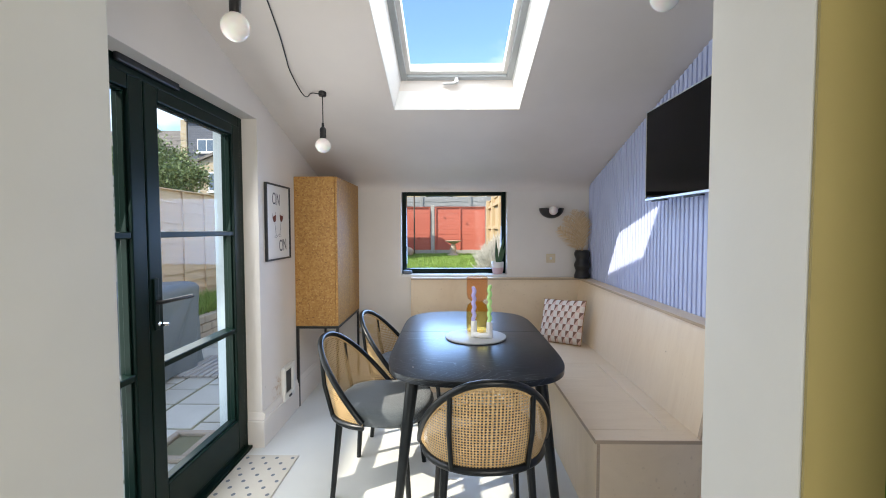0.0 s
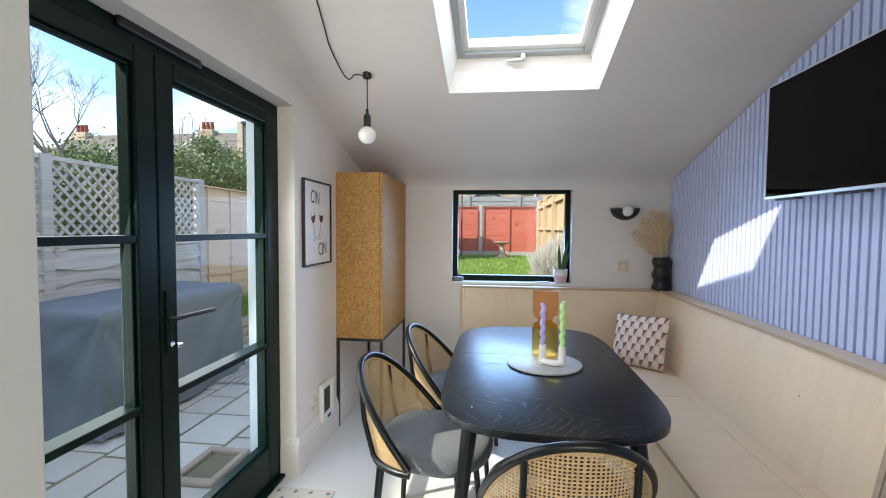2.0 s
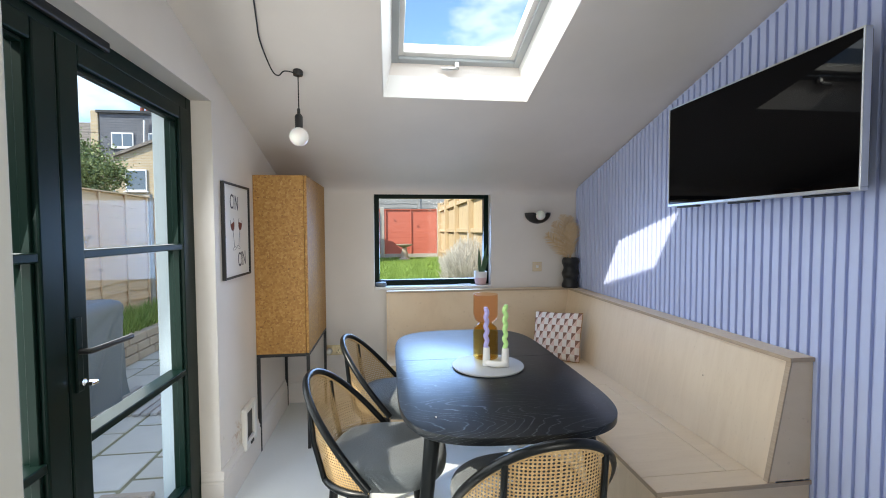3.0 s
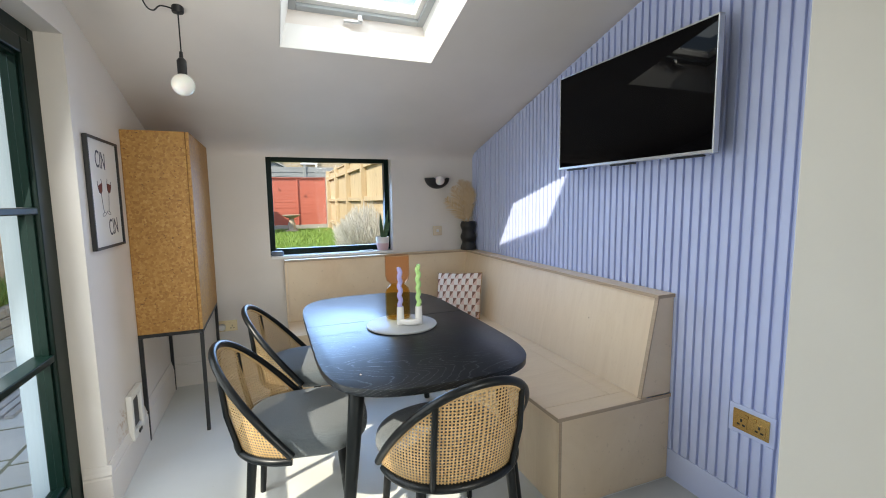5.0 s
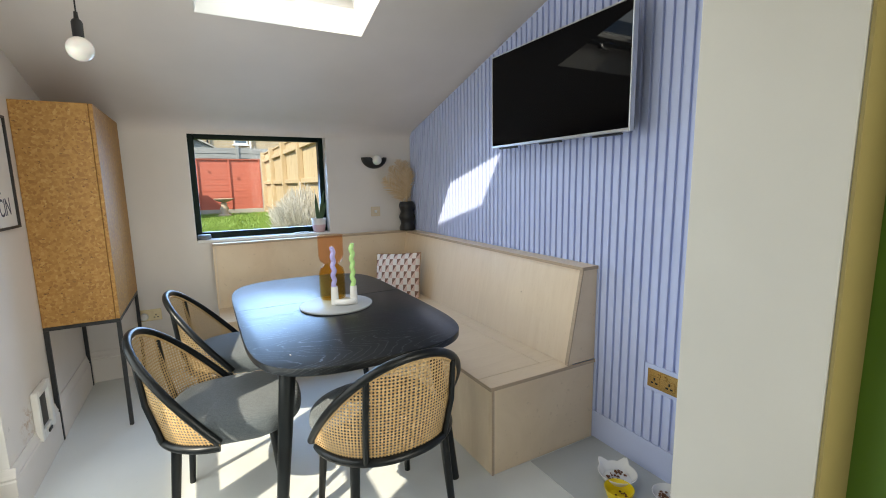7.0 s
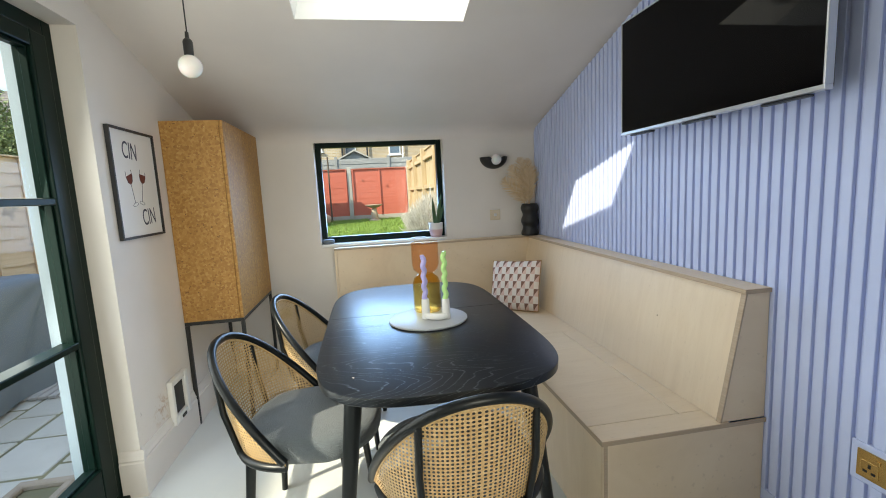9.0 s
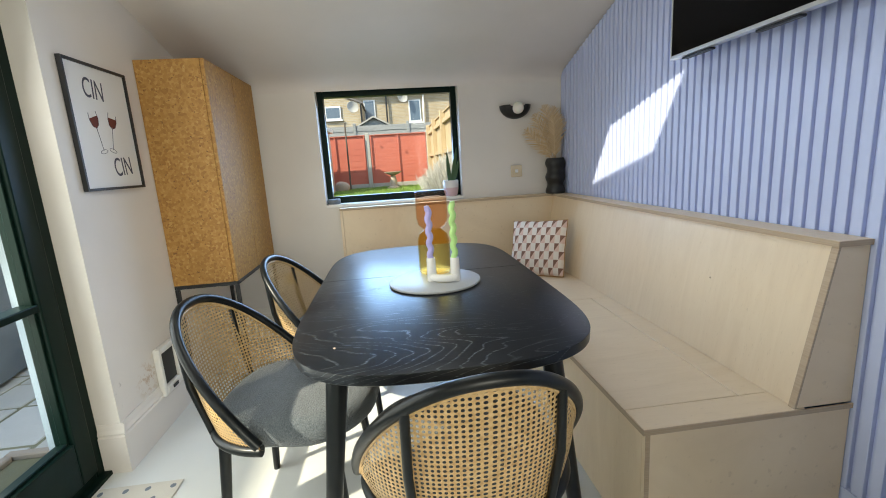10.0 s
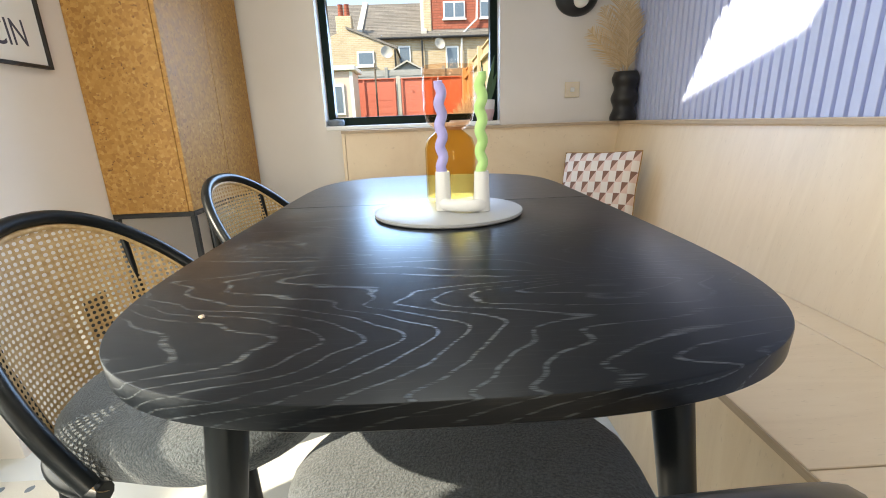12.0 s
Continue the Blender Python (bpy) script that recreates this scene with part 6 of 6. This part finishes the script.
# ---------------------------------------------------------------- cushion
def cushion():
    m = material("cushion_cotton", (0.7, 0.6, 0.55), 0.9)
    k = Nodes(m)
    k.bump(k.noise(k.vec((1, 1, 1), kind="UV"), 260, 2), 0.4, 0.002)
    t = thing("cushion", "square cushion with pink and brown triangle pattern", "cushion")
    tl, tr = Vector((0.985, 3.965, 0.785)), Vector((1.285, 3.735, 0.80))
    side = (tr - tl).normalized()
    up0 = Vector((0, 0, 1))
    out = up0.cross(side).normalized()
    if out.y > 0:
        out = -out
    up = (up0 - out * 0.32).normalized()
    n = side.cross(up).normalized()
    if n.y > 0:
        n = -n
    w = 0.375
    cen = (tl + tr) / 2 - up * (w / 2) * 0.98
    N = 48
    for sgn, name in ((1, "front"), (-1, "back")):
        b = bmesh.new()
        uv = b.loops.layers.uv.new("UVMap")
        g = []
        for j in range(N + 1):
            row = []
            for i in range(N + 1):
                u, v = i / N * 2 - 1, j / N * 2 - 1
                puff = 0.055 * ((1 - u ** 4) * (1 - v ** 4)) ** 0.6
                pin = 1 - 0.035 * (1 - abs(v)) * abs(u) ** 3 - 0.0
                pin2 = 1 - 0.035 * (1 - abs(u)) * abs(v) ** 3
                row.append(b.verts.new(cen + side * u * w / 2 * pin + up * v * w / 2 * pin2 + n * sgn * puff))
            g.append(row)
        for j in range(N):
            for i in range(N):
                f = b.faces.new((g[j][i], g[j][i + 1], g[j + 1][i + 1], g[j + 1][i]))
                for l, (a, c) in zip(f.loops, ((i, j), (i + 1, j), (i + 1, j + 1), (i, j + 1))):
                    l[uv].uv = (a / N, c / N)
        part(name, b, cushion_cloth() if sgn > 0 else M["boucle"], t, smooth=70)
    rim = []
    for a, c in ((-1, -1), (1, -1), (1, 1), (-1, 1)):
        rim.append((a, c))
    pts = []
    for s in range(4):
        (a, c), (e, f) = rim[s], rim[(s + 1) % 4]
        for k in range(12):
            u, v = a + (e - a) * k / 12, c + (f - c) * k / 12
            pts.append(cen + side * u * w / 2 * (1 - 0.035 * (1 - abs(v))) + up * v * w / 2 * (1 - 0.035 * (1 - abs(u))))
    part("piping", bm_tube(pts, 0.003, 6, closed=True), M["cork"], t)


def cushion_cloth():
    """Rows of staggered trapezoids and triangles in three colours."""
    m = material("triangle_print_cotton", (0.75, 0.66, 0.62), 0.9)
    k = Nodes(m)
    sp = k.n.new("ShaderNodeSeparateXYZ")
    k.l.new(k.co.outputs["UV"], sp.inputs[0])

    def math_(op, a, b_=None, c=None):
        x = k.n.new("ShaderNodeMath")
        x.operation = op
        for i, s in enumerate((a, b_, c)):
            if s is None:
                continue
            if isinstance(s, bpy.types.NodeSocket):
                k.l.new(s, x.inputs[i])
            else:
                x.inputs[i].default_value = s
        return x.outputs[0]

    rows = math_("MULTIPLY", sp.outputs["Y"], 7.0)
    row = math_("FLOOR", rows)
    fv = math_("FRACT", rows)
    off = math_("MULTIPLY", math_("MODULO", row, 2.0), 0.5)
    cols = math_("ADD", math_("MULTIPLY", sp.outputs["X"], 6.0), off)
    fu = math_("FRACT", cols)
    tri = math_("LESS_THAN", math_("ADD", fu, math_("MULTIPLY", fv, 0.55)), 0.52)
    half = math_("GREATER_THAN", fu, 0.52)
    c = k.mix(half, (0.78, 0.72, 0.68), (0.72, 0.53, 0.47))
    tri2 = math_("MULTIPLY", half, math_("LESS_THAN", math_("SUBTRACT", fu, 0.5), math_("MULTIPLY", fv, 0.5)))
    c = k.mix(tri2, c, (0.24, 0.13, 0.10))
    k.color(c)
    k.bump(k.noise(k.vec((1, 1, 1), kind="UV"), 240, 2), 0.4, 0.002)
    return m


cushion()


# ---------------------------------------------------------------- on the floor
def dotted_mat():
    t = thing("door_mat", "cream woven mat with dark dots by the doors", "mat")
    x0, x1, y0, y1 = -1.12, -0.79, 2.08, 2.722
    m = paint("cream_woven_mat", (0.62, 0.58, 0.50), 0.95, 0.12, 0.9, 220)
    part("base", bm_box((x0, y0, 0.0), (x1, y1, 0.008), 0.003), m, t)
    r = random.Random(4)
    y, row = y1 - 0.035, 0
    while y > y0 + 0.02:
        x = x0 + 0.03 + (0.045 if row % 2 else 0)
        while x < x1 - 0.015:
            a = r.uniform(0, 6)
            b = bmesh.new()
            vs = [b.verts.new((0.0115 * math.cos(k / 9 * 6.283) * r.uniform(0.85, 1.1), 0.0135 * math.sin(k / 9 * 6.283) * r.uniform(0.85, 1.1), 0)) for k in range(9)]
            b.faces.new(vs)
            part("dot", b, M["cover"], t, at=pose(x + r.uniform(-0.004, 0.004), y, 0.0086))
            x += 0.09
        y -= 0.062
        row += 1


dotted_mat()
# thin sheet, darker grey than the rest of the floor
structure("floor_panel", bm_box((1.046, 1.16, 0.0), (XR - 0.015, BY0 - 0.008, 0.003)), paint("mid_grey_floor", (0.46, 0.48, 0.475), 0.45), "thin mid-grey sheet on the floor beside the bench", "floor")


def kibble(parent, x, y, z, rad, n, seed):
    r = random.Random(seed)
    m = M.setdefault("kibble", paint("brown_kibble", (0.17, 0.07, 0.03), 0.8, 0.3, 0.4, 200))
    for _ in range(n):
        a, k = r.uniform(0, 6.28), rad * r.random() ** 0.5
        b = bmesh.new()
        bmesh.ops.create_icosphere(b, subdivisions=1, radius=r.uniform(0.004, 0.007))
        part("biscuit", b, m, parent, at=pose(x + k * math.cos(a), y + k * math.sin(a), z + 0.003) @ Matrix.Diagonal((1, 1, 0.6, 1)))


def cat_bowls():
    z = 0.0035
    w = thing("eared_bowl", "white bowl with two ear points holding biscuits", "bowl", "pet bowls", at=pose(1.29, 1.735, z, 0, 0, -35))
    b = bmesh.new()
    seg = 48
    rings = []
    prof = [(0.0, 0.0), (0.05, 0.0), (0.058, 0.004), (0.078, 0.032), (0.086, 0.046), (0.082, 0.047), (0.06, 0.018), (0.0, 0.012)]
    for r_, z_ in prof:
        ring = []
        for i in range(seg):
            a = 2 * math.pi * i / seg
            ear = max(0.0, 1 - abs(a - radians(55)) / 0.32) + max(0.0, 1 - abs(a - radians(125)) / 0.32)
            g = 1 + (0.32 * ear if z_ > 0.03 else 0)
            ring.append(b.verts.new((r_ * g * math.cos(a), r_ * g * math.sin(a), z_ + (0.018 * ear if z_ > 0.03 else 0))))
        rings.append(ring)
    for p, q in zip(rings, rings[1:]):
        for i in range(seg):
            j = (i + 1) % seg
            if p[i].co.xy.length < 1e-6 or q[i].co.xy.length < 1e-6:
                continue
            b.faces.new((p[i], p[j], q[j], q[i]))
    bmesh.ops.remove_doubles(b, verts=b.verts, dist=1e-5)
    part("dish", b, M["ceramic"], w, smooth=50)
    part("dish_floor", bm_lathe([(0.0, 0.0), (0.059, 0.004), (0.0, 0.0065)], 24), M["ceramic"], w, at=Matrix.Translation((0, 0, 0.0135)))
    kibble(w, 0, 0, 0.021, 0.045, 34, 1)
    yb = thing("yellow_bowl", "bright yellow plastic bowl holding a few biscuits", "bowl", "pet bowls", at=Matrix.Translation((1.205, 1.655, z)))
    part("dish", bm_lathe([(0.0, 0.0), (0.043, 0.0), (0.047, 0.004), (0.062, 0.05), (0.060, 0.051), (0.043, 0.008), (0.0, 0.006)], 36), material("yellow_plastic", (0.80, 0.60, 0.02), 0.4), yb, smooth=50)
    kibble(yb, 0, 0, 0.008, 0.035, 14, 2)
    gb = thing("grey_bowl", "pale bowl of brown cat biscuits", "bowl", "pet bowls", at=Matrix.Translation((1.375, 1.535, z)))
    part("dish", bm_lathe([(0.0, 0.0), (0.05, 0.0), (0.055, 0.004), (0.07, 0.036), (0.067, 0.037), (0.05, 0.01), (0.0, 0.008)], 36), M["ceramic"], gb, smooth=50)
    kibble(gb, 0, 0, 0.012, 0.045, 50, 3)


cat_bowls()


# ---------------------------------------------------------------- slats of the lilac wall
slats = bpy.data.objects["wall_east"]
PITCH, GAP = 0.0467, 0.0145
y, i = YF - 0.004, 0
while y - (PITCH - GAP) > 1.16:
    yc = y - (PITCH - GAP) / 2
    zt = ceil_z(yc) - 0.012
    spans = [(0.152, 0.405), (0.531, zt)] if 1.575 < yc < 1.755 else [(0.152, zt)]
    for za, zb in spans:
        part("slat", bm_box((XR - 0.015, y - (PITCH - GAP), za), (XR, y, zb), 0.0015, 1), M["lilac"], slats)
    y -= PITCH
part("socket_block", bm_box((XR - 0.015, 1.572, 0.406), (XR, 1.758, 0.530), 0.0015, 1), M["lilac"], slats)
structure("baseboard_east", bm_box((XR - 0.015, 1.157, 0), (XR, YF - 0.002, 0.15), 0.002), M["lilac"], "lilac painted flush skirting board", "baseboard")


# ---------------------------------------------------------------- patio slabs
pave = structure("pavement", bm_box((-3.86, 0.9, PZ - 0.05), (-1.385, 8.25, PZ - 0.006)), M["moss"], "mossy jointed stone slab patio", "pavement")
rr = random.Random(8)
shapes = {}
x, col = -3.85, 0
while x < -1.45:
    w = (0.45, 0.38, 0.45, 0.30, 0.42, 0.40)[col % 6]
    y = 0.95 - rr.random() * 0.4
    while y < 8.2:
        l = rr.choice((0.28, 0.36, 0.36, 0.48))
        key = (round(min(w, -1.39 - x), 2), l)
        if key not in shapes:
            shapes[key] = finish(bm_box((0.012, 0.012, -0.03), (key[0] - 0.012, l - 0.012, 0.0), 0.006, 1), "slab", M["slab"])
        ob = new("slab", shapes[key])
        ob.parent = pave
        ob.matrix_basis = pose(x, y, PZ + rr.uniform(-0.004, 0.004), rr.uniform(-0.3, 0.3), rr.uniform(-0.3, 0.3), 0)
        y += l
    x += w
    col += 1
